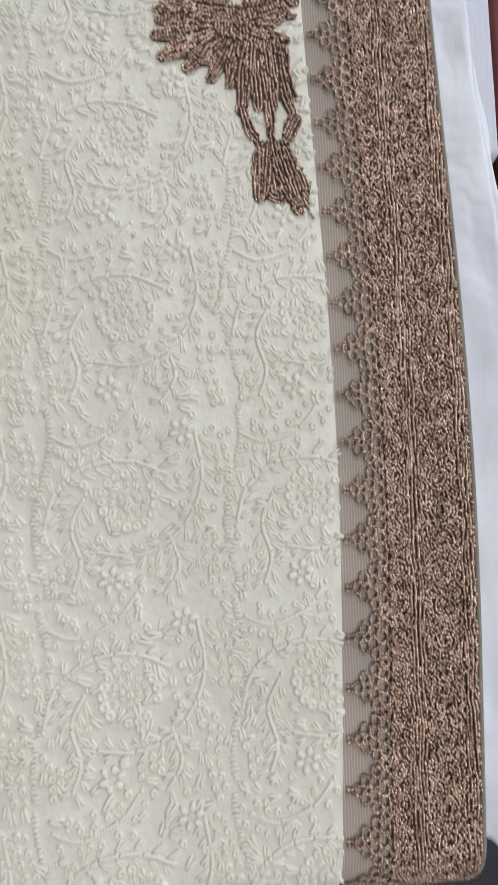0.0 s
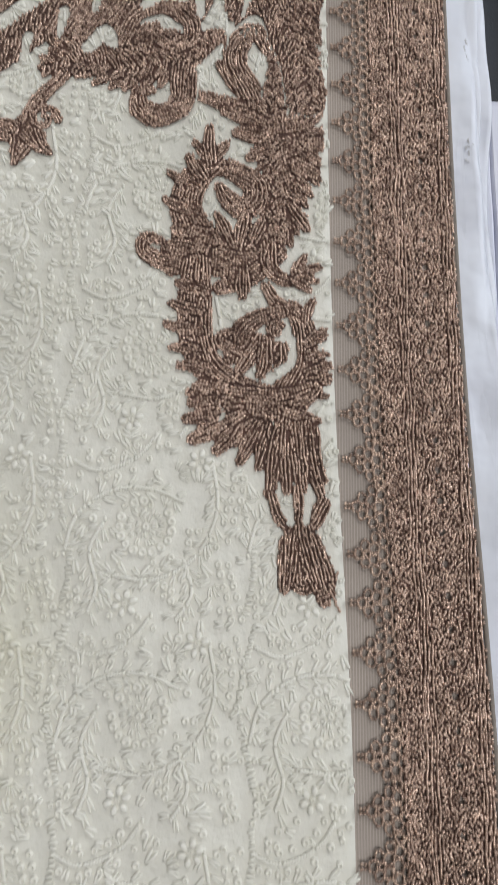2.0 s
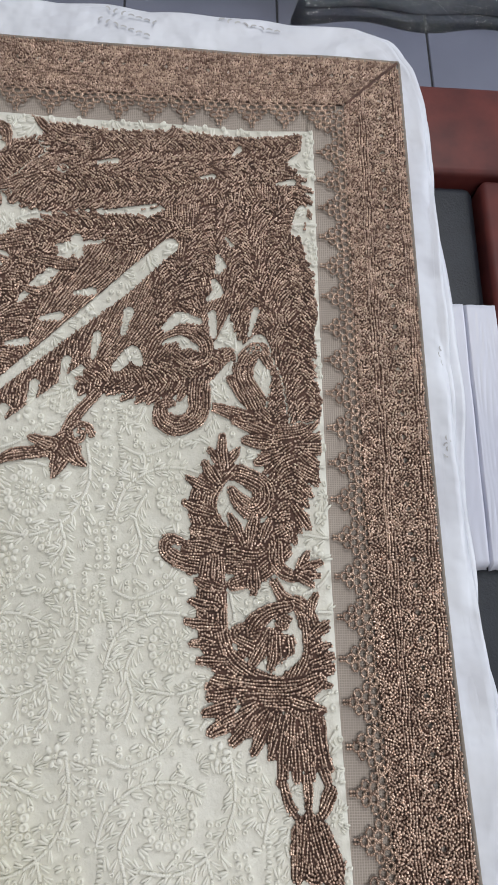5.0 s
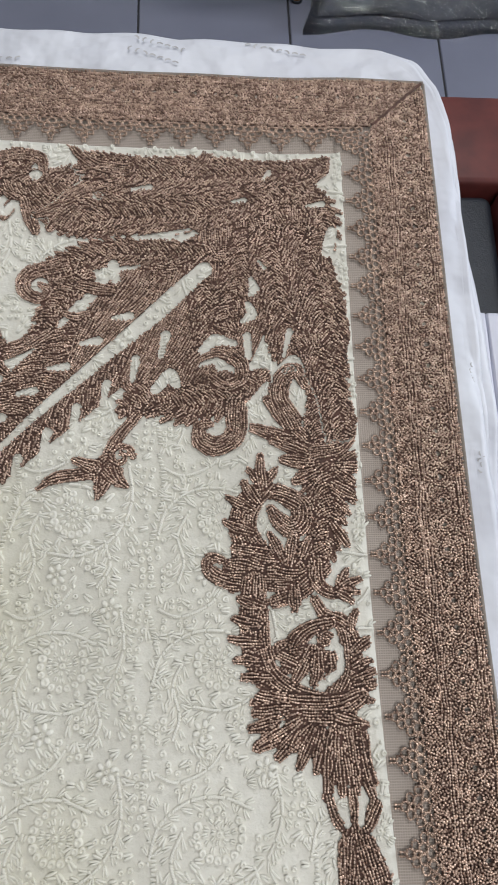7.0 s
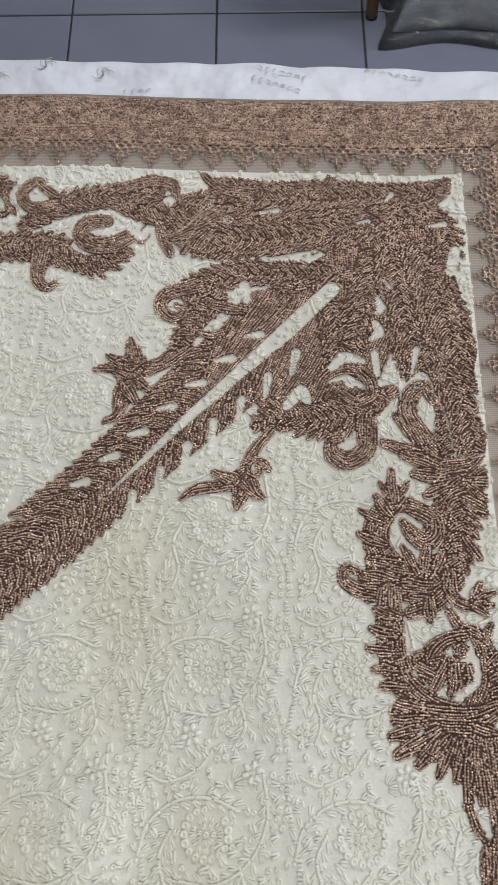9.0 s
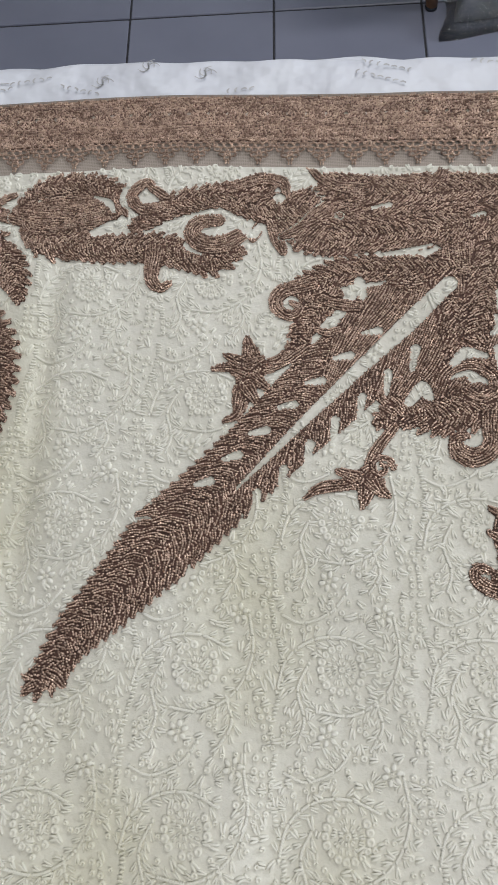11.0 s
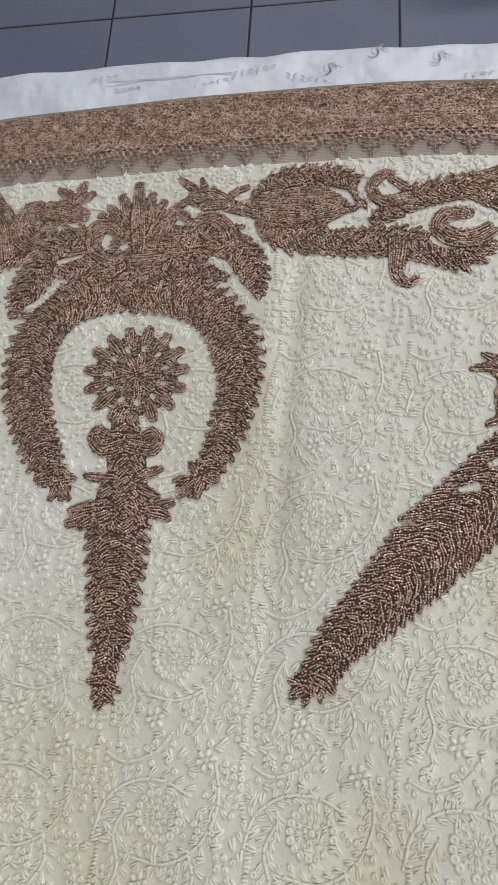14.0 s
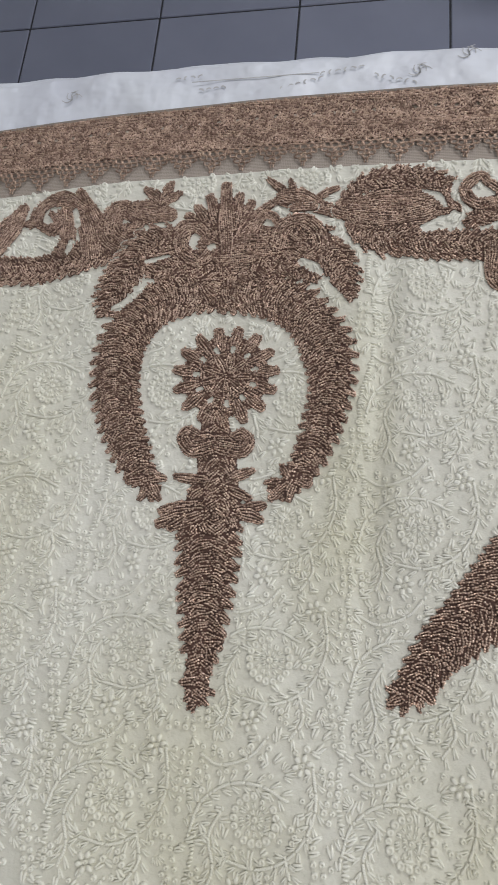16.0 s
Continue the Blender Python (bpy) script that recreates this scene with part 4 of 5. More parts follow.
petal(pendant, [(-415, -30), (-399, -35)], [5.7, 5.6])
petal(pendant, [(-414, -26), (-407, -19), (-400, -16)], [3.1, 3.5, 2.6])
petal(pendant, [(-438, -21), (-426, -24), (-412, -29)], [4.4, 9.7, 4.8])

scroll = Motif()
petal(scroll, [(-395, -34), (-367, -35), (-338, -31), (-321, -24)], [7.1, 20.2, 18.3, 7.9])
stroke(scroll, [(-396, -29), (-381, -13), (-356, -6), (-331, -12), (-320, -27), (-328, -38)], [4.9, 8.1, 9, 8.9, 6.1, 3], 30, 3, 7, 1)
stroke(scroll, [(-388, -45), (-373, -57), (-353, -58), (-329, -61), (-297, -62), (-270, -68), (-251, -74), (-233, -66)], [6.1, 12.1, 12, 11, 12.5, 12.3, 11.4, 4.1], 42, 6, 7, 1)
petal(scroll, [(-293, -66), (-294, -86), (-288, -94), (-282, -91)], [7.5, 4.9, 3.6, 2.8])
stroke(scroll, [(-308, -43), (-283, -29), (-259, -23), (-236, -21), (-216, -22)], [7.7, 10.3, 10.2, 11.9, 8.4], 34, 5, 7, 1)
erase(scroll, [(-311, -20), (-299, -14)], [10.5, 10.5])
petal(scroll, [(-288, -29), (-305, -30), (-312, -20), (-308, -12), (-301, -9), (-296, -16)], [4.3, 4.7, 4.4, 4, 3.5, 2.6])
petal(scroll, [(-299, -13), (-292, -18), (-287, -21)], [2.6, 3.6, 2.2])
stroke(scroll, [(-243, -27), (-221, -32), (-198, -33), (-171, -28)], [9.3, 14.2, 15.7, 15.6], 34, 3, 7, 1)
petal(scroll, [(-240, -15), (-220, -8), (-205, -12), (-202, -23)], [5.1, 5.5, 4.6, 2.9])
petal(scroll, [(-213, -45), (-208, -58), (-204, -68)], [3.6, 4.8, 3.2])
petal(scroll, [(-206, -47), (-199, -56), (-194, -63)], [3.6, 4.8, 3.0])
petal(scroll, [(-221, -47), (-223, -53), (-225, -58)], [3.3, 4.4, 2.8])
erase(scroll, [(-271, -51), (-259, -39), (-240, -41)], [5.8, 5, 3.3])
erase(scroll, [(-269, -61), (-259, -65), (-240, -57)], [3.7, 3.3, 3.3])
petal(scroll, [(-233, -54), (-244, -61), (-258, -61), (-267, -53), (-263, -44), (-249, -43)], [5.7, 7, 7, 6.2, 5.9, 4.6])
erase(scroll, [(-257, -53), (-247, -52)], [0.8, 1.7])
erase(scroll, [(-338, -48), (-326, -43), (-313, -40)], [3, 4.7, 1.7])
erase(scroll, [(-340, -18), (-330, -23), (-325, -31)], [0.9, 2.6, 1.3])
erase(scroll, [(-207.2, -24.9), (-206.8, -24.9)], [3.8, 3.8])
erase(scroll, [(-170.1, -41.1), (-169.7, -41.1)], [3.2, 3.2])
erase(scroll, [(-233, -48), (-225, -54), (-220, -47)], [2.1, 3.7, 2.1])
petal(scroll, [(-429, -32), (-415, -31)], [3.6, 3.6])

scroll_far = Motif()
stroke(scroll_far, [(-550, -56), (-575, -67), (-597, -76), (-623, -82), (-660, -82)], [15.5, 13.7, 12, 12.1, 12.3], 42, 5, 7, 1)
petal(scroll_far, [(-573, -63), (-579, -44), (-588, -27), (-593, -16)], [11, 11.2, 7.2, 3.9])
petal(scroll_far, [(-548, -63), (-562, -50), (-560, -33), (-548, -35), (-542, -46), (-549, -50)], [10.9, 12, 8.9, 7.4, 5, 3.2])
petal(scroll_far, [(-601, -38), (-598, -63)], [10.5, 8.4])
petal(scroll_far, [(-590, -30), (-606, -21), (-621, -28), (-626, -41), (-615, -48), (-607, -41), (-614, -33)], [5.7, 7.3, 6.8, 5.8, 5.7, 4.3, 2.4])
petal(scroll_far, [(-623, -41), (-630, -41), (-635, -42)], [3.0, 3.9, 2.5])
erase(scroll_far, [(-626, -48), (-612, -59), (-606, -55)], [2.9, 5.6, 2.8])
petal(scroll_far, [(-655, -63), (-646, -44), (-638, -28)], [9.6, 10.7, 4.4])
erase(scroll_far, [(-594, -32), (-590, -44)], [1.9, 2.4])
erase(scroll_far, [(-593, -59), (-595, -66)], [2.8, 1.9])
petal(scroll_far, [(-545, -32), (-533, -34), (-520, -37)], [7.4, 12, 6.4])
petal(scroll_far, [(-526, -25), (-534, -19), (-540, -15)], [3.6, 4.9, 3.2])
petal(scroll_far, [(-526, -24), (-524, -15), (-522, -8)], [3.3, 4.4, 2.7])
petal(scroll_far, [(-524, -25), (-519, -21), (-515, -18)], [3.3, 4.4, 2.7])


for m, others in ((corner, ()), (side, (corner,)), (scroll, (corner,)), (pendant, (scroll,)), (scroll_far, (pendant,))):
    for other in others:
        m.mask &= ~other.mask
    finish(m)
beadwork("corner_plume", corner, cloth, "bronze beaded plume spray across the corner", 11)
beadwork("side_scroll", side, cloth, "bronze beaded scroll of two curled flowers", 12)
beadwork("pendant_motif", pendant, cloth, "bronze beaded pendant inside a crescent", 13)
beadwork("scroll_motif", scroll, cloth, "bronze beaded scroll with a hooked leaf", 14)
beadwork("scroll_motif", scroll_far, cloth, "bronze beaded scroll with a round bud", 15)


# ---- beaded border ----
def band(side_way, lo, hi):
    """The dense outer band of the border: straight rails with rings and scrolls between them."""
    m = Motif()
    js, is_ = np.mgrid[0:NY, 0:NX]
    gx, gy = GX + (is_ + 0.5) * CELL, GY + (js + 0.5) * CELL
    if side_way:
        u, v, base = gx - side_shift(gy), gy, math.pi / 2
    else:
        u, v, base = gy - top_shift(gx), gx, 0.0
    ok = (u > 0.0215) & (u < 0.0632) & (v > lo) & (v < hi)
    mitre = (gy <= gx - 0.0009) if side_way else (gy >= gx + 0.0009)
    m.mask = ok & (mitre if side_way else (mitre | (gx < 0)))
    rail = (np.abs(u - 0.0350) < 0.0032) | (np.abs(u - 0.0592) < 0.0026)
    wave = 1.15 * np.sin(2 * math.pi * v / 0.0145 + 200 * u)
    m.angle = (base + np.where(rail, 0.06 * np.sin(2 * math.pi * v / 0.03), wave)).astype(np.float32)
    m.bare = np.abs(u - 0.0562) < 0.0003
    step = 0.0145
    for n in range(int((hi - lo) / step)):
        c = lo + (n + 0.5) * step
        for u0, r, o in ((0.0474, 6.0, 0.0), (0.0425, 3.0, 0.0072), (0.0525, 3.0, 0.0072), (0.0262, 4.2, 0.003), (0.0262, 3.0, 0.0105)):
            if c + o > (0.03 if u0 > 0.03 else 0.012):
                continue
            if side_way:
                x, y = u0 + side_shift(c + o), c + o
            else:
                x, y = c + o, u0 + top_shift(c + o)
            disc(m, x * 1000, y * 1000, r)
            if r > 5:
                erase(m, [(x * 1000 - 0.2, y * 1000), (x * 1000 + 0.2, y * 1000)], [0.9, 0.9])
    m.mask &= ok & ((gx < 0.052) | (gy < 0.052) | (np.hypot(gx - 0.052, gy - 0.052) < 0.0125))
    return m


beadwork("side_band", band(True, -0.82, 0.062), cloth, "dense bronze beaded scroll band", 21, 0.0015, 0.00150, 0.00086, 0.10)
beadwork("top_band", band(False, -0.79, 0.062), cloth, "dense bronze beaded scroll band", 22, 0.0015, 0.00150, 0.00086, 0.10)


def tooth_beads(seed):
    """One pointed floret of beaded loops; it points along -x, its base on the band."""
    rng = np.random.default_rng(seed)
    x, y, a = [], [], []
    for px in (0.0, 0.0015, 0.0030):
        for py in (-0.0008, 0.0008):
            x.append(px), y.append(py), a.append(0.0)
    for cx, cy, r, n in ((0.0046, 0.0, 0.0019, 6), (0.0074, 0.0032, 0.0019, 6), (0.0074, -0.0032, 0.0019, 6), (0.0084, 0.0, 0.0012, 4), (0.0112, 0.0023, 0.0020, 6), (0.0112, -0.0023, 0.0020, 6), (0.0120, 0.0062, 0.0019, 6),
                         (0.0120, -0.0062, 0.0019, 6), (0.0150, 0.0, 0.0022, 7), (0.0156, 0.0046, 0.0020, 6), (0.0156, -0.0046, 0.0020, 6), (0.0160, 0.0088, 0.0018, 6), (0.0160, -0.0088, 0.0018, 6), (0.0188, 0.0024, 0.0020, 6),
                         (0.0188, -0.0024, 0.0020, 6), (0.0192, 0.0070, 0.0020, 6), (0.0192, -0.0070, 0.0020, 6)):
        n = round(n * 1.45)
        start = rng.uniform(0, 1)
        for i in range(n):
            t = i * 2 * math.pi / n + start
            x.append(cx + r * math.cos(t) + rng.normal(0, 0.00012))
            y.append(cy + r * math.sin(t) + rng.normal(0, 0.00012))
            a.append(t + math.pi / 2)
    return np.array(x), np.array(y), np.array(a), rng


def tooth_row(side_way, places):
    for n, c in enumerate(places):
        x, y, a, rng = tooth_beads(100 + n % 7)
        x, y = 1.06 * x + 0.0024, 1.20 * y
        if side_way:
            px, py, pa = x + side_shift(c), y + c, a
        else:
            px, py, pa = y + c, x + top_shift(c), a + math.pi / 2
        ob = obj("floret", bead_mesh("floret", px, py, pa, np.full(len(px), 0.0004), 0.0016, 0.00082, rng), BEAD_DULL)
        under(ob, cloth)
        i, j = ((px - GX) / CELL).astype(int), ((py - GY) / CELL).astype(int)
        good = (i > 0) & (i < NX) & (j > 0) & (j < NY)
        SEWN[j[good], i[good]] = True


tooth_row(True, [0.0053 - 0.02185 * n for n in range(37)])
tooth_row(False, [0.0036 - 0.0226 * n for n in range(35)])


# ---- cream needlework ----
def dome_mesh(name, x, y, ang, a, b, up, hi):
    """Raised stitches: low mounds as one mesh; the round ones are knots with a dimple."""
    n, m = len(x), 8
    k = np.arange(m) * 2 * math.pi / m
    loc = np.array([(w * math.cos(t), w * math.sin(t), z) for w, z in ((1.0, -0.2), (0.70, 0.95), (0.30, 0.80)) for t in k] + [(0, 0, 1.0)])
    u, v, w = loc[None, :, 0] * a[:, None], loc[None, :, 1] * b[:, None], loc[None, :, 2] * hi[:, None]
    px = x[:, None] + u * np.cos(ang)[:, None] - v * np.sin(ang)[:, None]
    py = y[:, None] + u * np.sin(ang)[:, None] + v * np.cos(ang)[:, None]
    w[:, -1] = np.where(a < b * 1.15, 0.05, 1.0) * hi
    w[:, 2 * m:3 * m] *= np.where(a < b * 1.15, 0.75, 1.2)[:, None]
    verts = lay_on(px, py, up + w).reshape(-1, 3)
    f = [(r * m + i, r * m + (i + 1) % m, (r + 1) * m + (i + 1) % m) for r in (0, 1) for i in range(m)] + [(r * m + i, (r + 1) * m + (i + 1) % m, (r + 1) * m + i) for r in (0, 1) for i in range(m)] + [(2 * m + i, 2 * m + (i + 1) % m, 3 * m) for i in range(m)]
    faces = (np.array(f)[None] + (np.arange(n) * len(loc))[:, None, None]).reshape(-1, 3)
    return np_mesh(name, verts, faces)


REP_W, REP_H, REP_X, REP_Y = 0.0835, 0.0825, -0.7525, -0.7505      # repeat of the cream pattern


def cream_needlework():
    rng = random.Random(5)
    full = SEWN.copy()
    for _ in range(1):
        full[1:] |= SEWN[:-1]
        full[:-1] |= SEWN[1:]
    out = []

    def put(x, y, a, ln, wd, clear=1.0):
        r = max(wd, 0.55 * ln) * clear
        i0, i1, j0, j1 = int((x - r - GX) / CELL), int((x + r - GX) / CELL) + 1, int((y - r - GY) / CELL), int((y + r - GY) / CELL) + 1
        if i0 < 0 or j0 < 0 or i1 >= NX or j1 >= NY or x > -0.0005 + float(side_shift(y)) or y > -0.0008 + float(top_shift(x)):
            return False
        if full[j0:j1, i0:i1].any():
            return False
        r *= 0.9
        full[int((y - r - GY) / CELL):int((y + r - GY) / CELL) + 1, int((x - r - GX) / CELL):int((x + r - GX) / CELL) + 1] = True
        out.append((x, y, a, ln, wd))
        return True

    def turned(cx, cy, u, v):
        return cx + u / 1000, cy + v / 1000

    def knot(x, y, r=0.00185):
        r *= rng.uniform(0.85, 1.15)
        put(x, y, 0, r, r, 0.62)

    def leaf(x, y, a, ln=0.0028, wd=0.00108):
        ln *= rng.uniform(0.85, 1.2)
        x, y = x + ln * math.cos(a), y + ln * math.sin(a)
        if put(x, y, a, ln, wd, 0.42):
            out.pop()
            for s in (1, -1):
                out.append((x - s * 0.55 * wd * math.sin(a), y + s * 0.55 * wd * math.cos(a), a + s * 0.14, ln, 0.62 * wd))

    def rosette(cx, cy):
        knot(cx, cy)
        for n, r, ln in ((7, 0.0022, 0.0016), (12, 0.0056, 0.0018)):
            for i in range(n):
                t = i * 6.283 / n + rng.uniform(-0.1, 0.1)
                leaf(cx + r * math.cos(t), cy + r * math.sin(t), t + 0.25, ln)
        for i in range(17):
            t = i * 6.283 / 17 + 0.2
            if not 0.9 < t < 1.5:
                knot(cx + 0.0118 * math.cos(t), cy + 0.0118 * math.sin(t), 0.0025)

    def daisy(cx, cy):
        knot(cx, cy, 0.0013)
        for i in range(6):
            t = i * 1.047 + 0.3
            put(cx + 0.0040 * math.cos(t), cy + 0.0040 * math.sin(t), t, 0.0024, 0.0016, 0.5)

    def grapes(cx, cy, a):
        for u, v in ((0, 0), (3.6, 1.9), (3.6, -1.9), (7.2, 3.6), (7.2, 0), (7.2, -3.6), (10.8, 1.9), (10.8, -1.9), (14.2, 0)):
            knot(cx + (u * math.cos(a) - v * math.sin(a)) / 1000, cy + (u * math.sin(a) + v * math.cos(a)) / 1000)

    def spray(cx, cy, a, n, spread, ln):
        for i in range(n):
            t = a + spread * (i / (n - 1) - 0.5)
            leaf(cx + 0.002 * math.cos(t), cy + 0.002 * math.sin(t), t, ln * (1 - 0.25 * abs(2 * i / (n - 1) - 1)), 0.0009)

    def rope(cx, cy, pts, leaves=0, knots=0, size=0.0033):
        """A corded stem through points of the repeat, with leaves or knots beside it."""
        line, _, run = spine_of([(0.9 * p, 0.78 * q) for p, q in pts], [1] * len(pts))
        n = int(run[-1] / 0.0014)
        for i in range(n):
            k = min(len(line) - 2, int(np.searchsorted(run, i * 0.0014)))
            (x, y), (dx, dy) = line[k], line[k + 1] - line[k]
            a = math.atan2(dy, dx)
            put(cx + x, cy + y, a + 0.6, 0.0014, 0.0009, 0.30)
            if leaves and i % leaves == 1:
                for s in (1, -1):
                    t = a + s * 0.75
                    leaf(cx + x + 0.0012 * math.cos(t), cy + y + 0.0012 * math.sin(t), t, size)
            if knots and i % knots == 2:
                for s in (1, -1):
                    t = a + s * 1.57
                    knot(cx + x + 0.0042 * math.cos(t), cy + y + 0.0042 * math.sin(t))

    def repeat(cx, cy):
        rope(cx, cy, [(-40, -16), (-34, 6), (-18, 20), (2, 22), (20, 14)], leaves=5)
        rope(cx, cy, [(-20, 4), (-27, -14), (-23, -34), (-27, -50)], leaves=4, size=0.0036)
        rope(cx, cy, [(33, 40), (36, 10), (26, -16), (6, -30), (-16, -28)], leaves=5)
        rope(cx, cy, [(20, -20), (24, -38), (16, -54)], leaves=4)
        rope(cx, cy, [(4, 54), (-6, 40), (-24, 32), (-38, 38)], knots=5)
        daisy(cx + 0.024, cy + 0.030)
        daisy(cx - 0.008, cy - 0.034)
        grapes(cx - 0.018, cy + 0.022, 2.2)
        grapes(cx + 0.020, cy - 0.002, -0.5)
        grapes(cx + 0.006, cy - 0.020, -1.1)
        spray(cx + 0.012, cy + 0.024, 0.4, 7, 1.5, 0.0038)
        spray(cx - 0.010, cy - 0.018, -2.4, 7, 1.4, 0.0034)
        spray(cx + 0.030, cy - 0.024, -1.0, 6, 1.2, 0.0034)
        spray(cx - 0.030, cy + 0.012, 2.6, 6, 1.2, 0.0030)
        spray(cx - 0.004, cy + 0.030, 1.9, 7, 1.6, 0.0034)
        spray(cx + 0.028, cy + 0.010, 0.2, 6, 1.3, 0.0032)
        grapes(cx - 0.026, cy - 0.026, -2.0)
        grapes(cx + 0.030, cy + 0.016, 1.2)
        for i in range(17):
            if i % 9 > 5:
                continue
            for o in (0.0365, 0.0410):
                knot(cx + o + 0.0035 * math.sin(i * 0.45 + cy * 70), cy - 0.041 + i * 0.0049 + rng.uniform(-0.0006, 0.0006))
        for i in range(38):
            put(cx - 0.0365 + 0.0035 * math.sin(i * 0.16 + cy * 60), cy - 0.04 + i * 0.0021, rng.uniform(-0.3, 0.4), rng.uniform(0.0014, 0.0026), 0.0007, 0.26)

    spots = [(REP_X + gx * REP_W + rng.uniform(-0.001, 0.001), REP_Y + gy * REP_H + rng.uniform(-0.001, 0.001)) for gy in range(-1, 10) for gx in range(-1, 11)]
    for cx, cy in spots:
        rosette(cx, cy)
    for cx, cy in spots:
        repeat(cx, cy)
    for _ in range(22000):
        x, y = rng.uniform(-0.79, 0.01), rng.uniform(-0.82, 0.01)
        t = 2.2 * math.sin(x * 55) + 1.8 * math.cos(y * 47 + x * 20)
        if rng.random() < 0.5:
            r = rng.uniform(0.0015, 0.0023)
            put(x, y, t, r, r, 1.0)
        else:
            leaf(x, y, t + rng.choice((0.6, -0.6, 0)), rng.uniform(0.0026, 0.0040), 0.0015)
    o = np.array(out)
    hi = 1.00 * np.minimum(o[:, 4], 0.0015) + 0.0006
    ob = obj("raised_stitches", dome_mesh("raised_stitches", o[:, 0], o[:, 1], o[:, 2], o[:, 3], o[:, 4], 0.0, hi), STITCH, None, "cream raised knots and leaf stitches")
    ob["kind"] = "stuff"
    return under(ob, cloth)


cream_needlework()


# ---- printing on the sheet ----
rng = random.Random(3)


def print_word(x, y, n, turn, size):
    for i in range(n):
        u = (i - n / 2) * size * 0.95
        px, py = x + u * math.cos(turn), y + u * math.sin(turn)
        print_bar(px, py, size * 0.7, size * 0.22, turn + rng.choice((0.5, 1.3, -0.6, 0.1)), size * 0.15)


for x, y, n, turn in ((-0.13, 0.084, 7, -0.35), (-0.125, 0.095, 7, -0.3), (-0.235, 0.078, 4, 0.1), (-0.04, 0.093, 8, -0.2), (-0.43, 0.084, 6, 0.25), (-0.40, 0.094, 6, 0.15), (-0.50, 0.082, 4, 0.1), (-0.52, 0.094, 4, 0.1), (-0.36, 0.082, 6, -0.3)):
    print_word(x, y, n, turn, 0.0062)
for x, y in ((-0.265, 0.095), (-0.31, 0.104), (-0.62, 0.080), (-0.345, 0.09)):
    for i in range(6):
        print_bar(x + 0.004 * math.cos(i), y + 0.0025 * math.sin(i * 1.4), 0.009, 0.0009, i * 1.1, 0.003)
print_bar(-0.47, 0.0905, 0.10, 0.0010, 0.03)
for y in (-0.16, -0.17, -0.215, -0.222):
    print_word(0.0765, y, 3, 1.3, 0.0045)

# ---- bench beside the table ----
bench = empty("bench", 0.27, -0.4, 0, "red-brown wooden bench with a black leather seat", "bench")
bm = box(0.125, -1.3, 0.36, 0.266, 0.222, 0.45, 0.014, 4)
bmesh.ops.subdivide_edges(bm, edges=bm.edges[:], cuts=2)
under(part("seat", bm, LEATHER, None, "black grained leather seat"), bench)
under(part("end_board", box(0.115, 0.226, 0.30, 0.42, 0.362, 0.466, 0.008, 3), WOOD, None, "polished red-brown board"), bench)
under(part("side_board", box(0.270, -1.3, 0.30, 0.42, 0.222, 0.462, 0.008, 3), WOOD, None, "polished red-brown board"), bench)
under(part("front_rail", box(0.118, -1.3, 0.27, 0.16, 0.222, 0.355, 0.006), WOOD), bench)
for x in (0.145, 0.39):
    for y in (-1.26, 0.29):
        under(part("leg", box(x - 0.025, y - 0.025, 0, x + 0.025, y + 0.025, 0.298 if y > 0 or x > 0.2 else 0.268, 0.004), WOOD), bench)

# ---- white packet on the bench ----
packet = empty("plastic_packet", 0.3, -0.05, 0.45, "pale lilac white plastic packet on the bench seat", "packet")


def pillow(name, x0, y0, x1, y1, z0, hi, mat, parent, seed, label="", crumple=0.004, rim=0.16):
    """A flat packet with soft rounded sides and wrinkles."""
    nx, ny = 60, 60
    rs = np.random.default_rng(seed)
    gx, gy = np.meshgrid(np.linspace(-1, 1, nx), np.linspace(-1, 1, ny))
    edge = np.clip((1 - np.maximum(np.abs(gx), np.abs(gy))) / rim, 0, 1)
    bulge = np.sqrt(np.clip(1 - (1 - edge) ** 2, 0, 1))
    wr = sum(rs.uniform(0.3, 1) * np.sin(rs.uniform(4, 16) * gx + rs.uniform(-12, 12) * gy + rs.uniform(0, 6)) for _ in range(7)) / 4
    x = (x0 + x1) / 2 + gx * (x1 - x0) / 2 + crumple * np.sin(9 * gy + 1) * (1 - edge)
    y = (y0 + y1) / 2 + gy * (y1 - y0) / 2 + crumple * np.sin(8 * gx) * (1 - edge)
    top = np.stack([x, y, z0 + hi * bulge + crumple * np.abs(wr) * bulge + 0.0005], -1).reshape(-1, 3)
    bot = np.stack([x, y, np.full_like(x, z0)], -1).reshape(-1, 3)
    i = np.arange(nx * ny).reshape(ny, nx)
    f = np.stack([i[:-1, :-1], i[:-1, 1:], i[1:, 1:], i[1:, :-1]], -1).reshape(-1, 4)
    verts = np.vstack([top, bot])
    faces = np.vstack([f, f[:, ::-1] + nx * ny])
    loop = np.concatenate([i[0], i[1:, -1], i[-1, -2::-1], i[-2:0:-1, 0]])
    nxt = np.roll(loop, -1)
    faces = np.vstack([faces, np.stack([loop, loop + nx * ny, nxt + nx * ny, nxt], -1)])
    return under(obj(name, np_mesh(name, verts, faces), mat, None, label), parent)


pillow("wrapper", 0.140, -0.26, 0.2305, 0.050, 0.453, 0.012, PACKET, packet, 4, crumple=0.0008, rim=0.05)
pillow("wrapper", 0.2325, -0.26, 0.268, 0.050, 0.453, 0.011, PACKET, packet, 6, crumple=0.0008, rim=0.04)


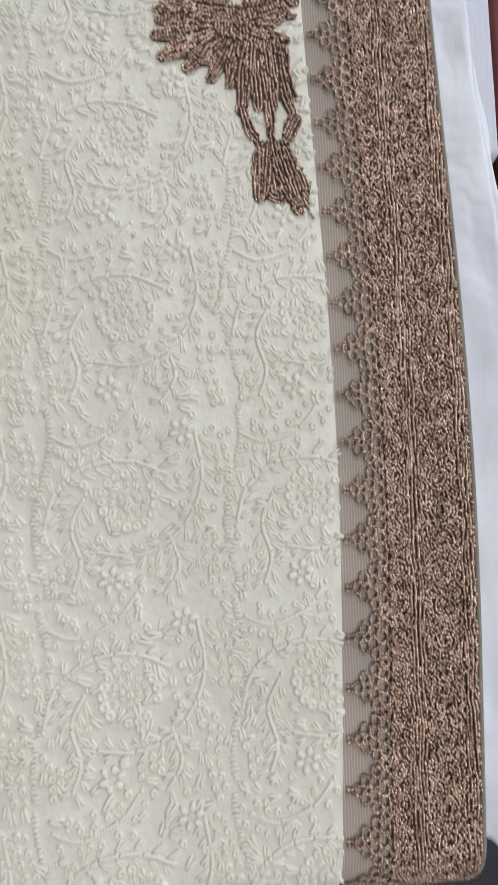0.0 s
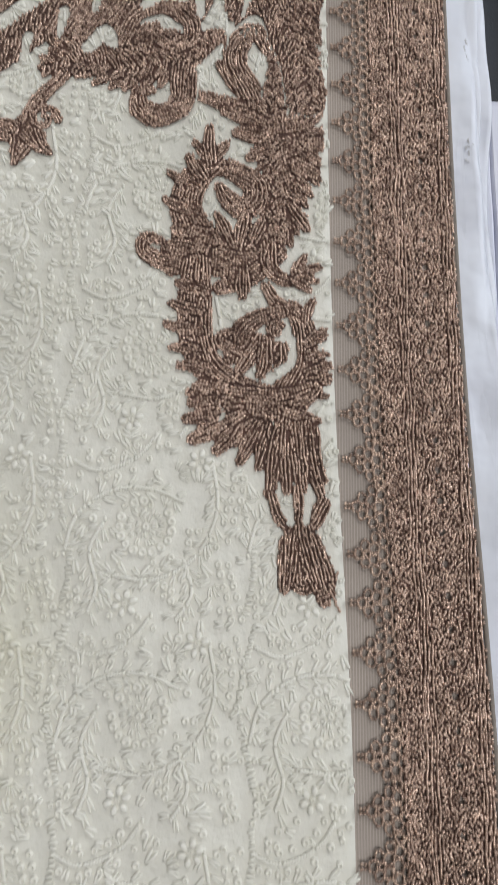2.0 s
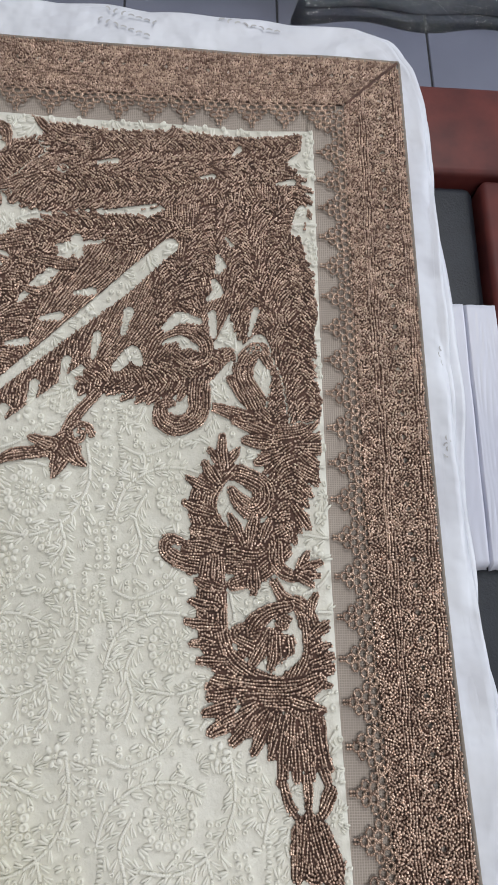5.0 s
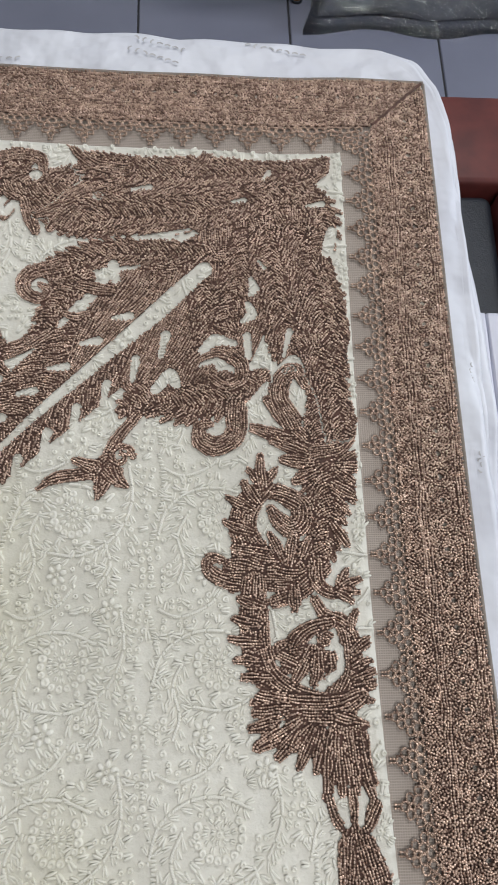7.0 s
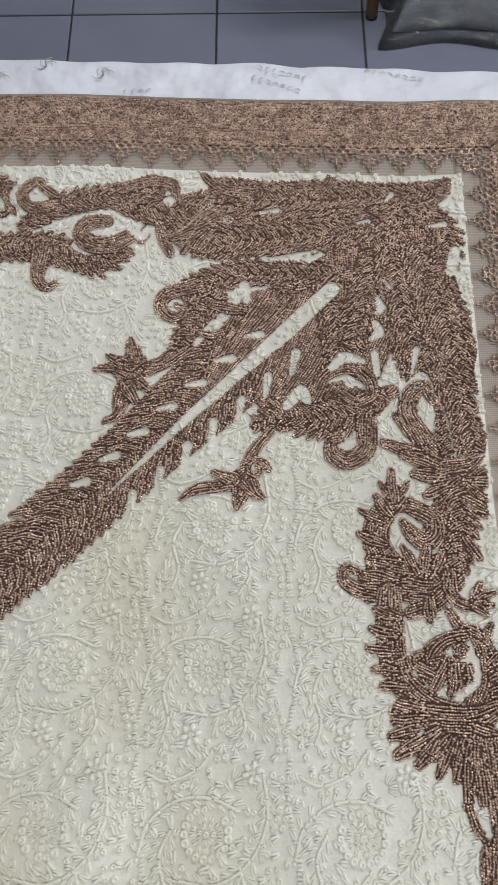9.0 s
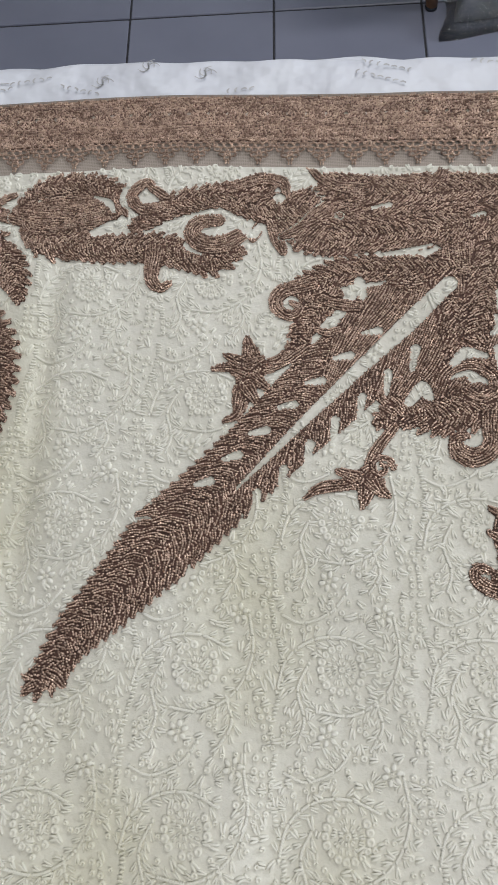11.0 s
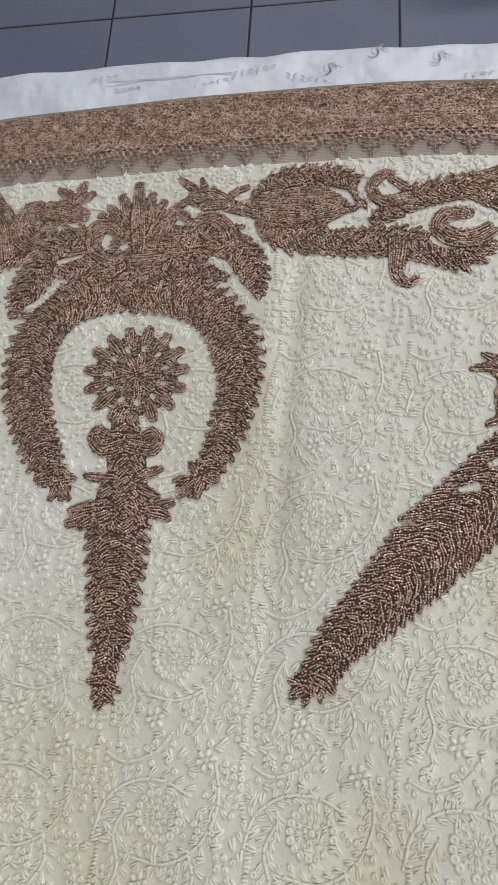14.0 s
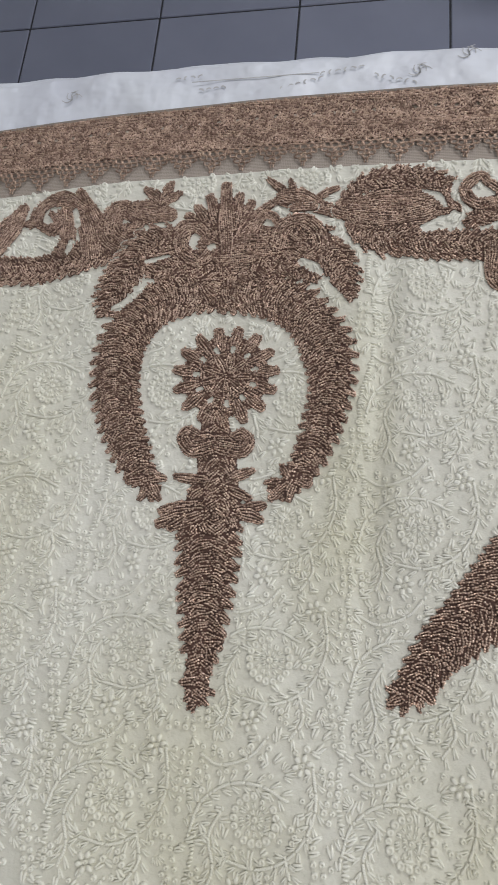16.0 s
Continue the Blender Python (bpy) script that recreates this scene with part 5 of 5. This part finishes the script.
# ---- wrapped bundle on the floor ----
def film_material():
    m = bpy.data.materials.new("clear_film")
    m.use_nodes = True
    n, l = m.node_tree.nodes, m.node_tree.links
    n.remove(n["Principled BSDF"])
    tc, no, bp = n.new("ShaderNodeTexCoord"), n.new("ShaderNodeTexNoise"), n.new("ShaderNodeBump")
    no.inputs["Scale"].default_value, no.inputs["Detail"].default_value = 42, 5
    bp.inputs["Strength"].default_value, bp.inputs["Distance"].default_value = 1.0, 0.05
    clear, gloss, fres, mix = n.new("ShaderNodeBsdfTransparent"), n.new("ShaderNodeBsdfGlossy"), n.new("ShaderNodeFresnel"), n.new("ShaderNodeMixShader")
    clear.inputs["Color"].default_value = (0.96, 0.97, 0.98, 1)
    gloss.inputs["Roughness"].default_value = 0.035
    fres.inputs["IOR"].default_value = 1.9
    l.new(tc.outputs["Object"], no.inputs["Vector"])
    l.new(no.outputs["Fac"], bp.inputs["Height"])
    l.new(bp.outputs["Normal"], gloss.inputs["Normal"])
    l.new(fres.outputs["Fac"], mix.inputs["Fac"])
    l.new(clear.outputs[0], mix.inputs[1])
    l.new(gloss.outputs[0], mix.inputs[2])
    l.new(mix.outputs[0], n["Material Output"].inputs["Surface"])
    return m


FILM = film_material()
DARKCLOTH = material("dark_grey_cloth", (0.26, 0.275, 0.32), 0.5, dark=(0.19, 0.20, 0.24), scale=25, bump=0.4)
bundle = empty("wrapped_bundle", 0.4, 1.2, 0, "dark bundle wrapped in clear crinkled plastic on the floor", "bundle")
pillow("filling", 0.150, 1.030, 0.80, 1.46, 0.004, 0.070, DARKCLOTH, bundle, 21, crumple=0.006)
pillow("film", 0.120, 0.985, 0.86, 1.50, 0.0, 0.085, FILM, bundle, 22, "clear glossy film", crumple=0.011)
pillow("label_sheet", 0.205, 1.065, 0.70, 1.43, 0.100, 0.006, PACKET, bundle, 23, "pale lilac sheet under the film", crumple=0.004)

# ---- stool behind the bundle ----
stool = empty("stool", 0.0, 1.255, 0, "round brown wooden stool with dark foot caps", "stool")


def rod(x0, y0, z0, r0, x1, y1, z1, r1):
    """A tapered round bar between two places."""
    bm = bmesh.new()
    a, c = Vector((x0, y0, z0)), Vector((x1, y1, z1))
    bmesh.ops.create_cone(bm, cap_ends=True, segments=20, radius1=r0, radius2=r1, depth=(c - a).length)
    bm.transform(Matrix.Translation((a + c) / 2) @ (c - a).to_track_quat("Z", "Y").to_matrix().to_4x4())
    return bm


for x, y in ((0.098, 1.075), (-0.16, 1.27), (0.065, 1.43)):
    tx, ty = x * 0.7, 1.255 + (y - 1.255) * 0.7
    leg = under(part("leg", rod(x, y, 0.005, 0.013, tx, ty, 0.43, 0.019), OAK), stool)
    cap = part("foot_cap", rod(x, y, 0.0, 0.014, x, y, 0.007, 0.0135), LEATHER, None, "black rubber cap")
    cap.parent = leg
    cap.matrix_parent_inverse = Matrix.Translation(-Vector(stool.location))
    cap.matrix_parent_inverse = leg.matrix_parent_inverse.inverted() @ cap.matrix_parent_inverse
bm = rod(0, 1.255, 0.43, 0.19, 0, 1.255, 0.46, 0.19)
bmesh.ops.bevel(bm, geom=bm.edges[:], offset=0.005, segments=2, affect="EDGES")
under(part("seat", bm, OAK), stool)

# ---- floor tiles ----
TS, TURN = 0.3333, radians(0.91)
tile = tile_mesh(TS, 0.0045, 0.008)
for i in range(-6, 12):
    for j in range(-12, 7):
        u, v = (i + 0.5) * TS, (j + 0.5) * TS
        x, y = -0.9215 + u * math.cos(TURN) - v * math.sin(TURN), 1.0754 + u * math.sin(TURN) + v * math.cos(TURN)
        if -2.9 < x < 2.9 and -2.9 < y < 3.3:
            ob = new("tile", tile)
            ob.parent = floor
            ob.location = (x, y, 0)
            ob.rotation_euler = (0, 0, TURN)
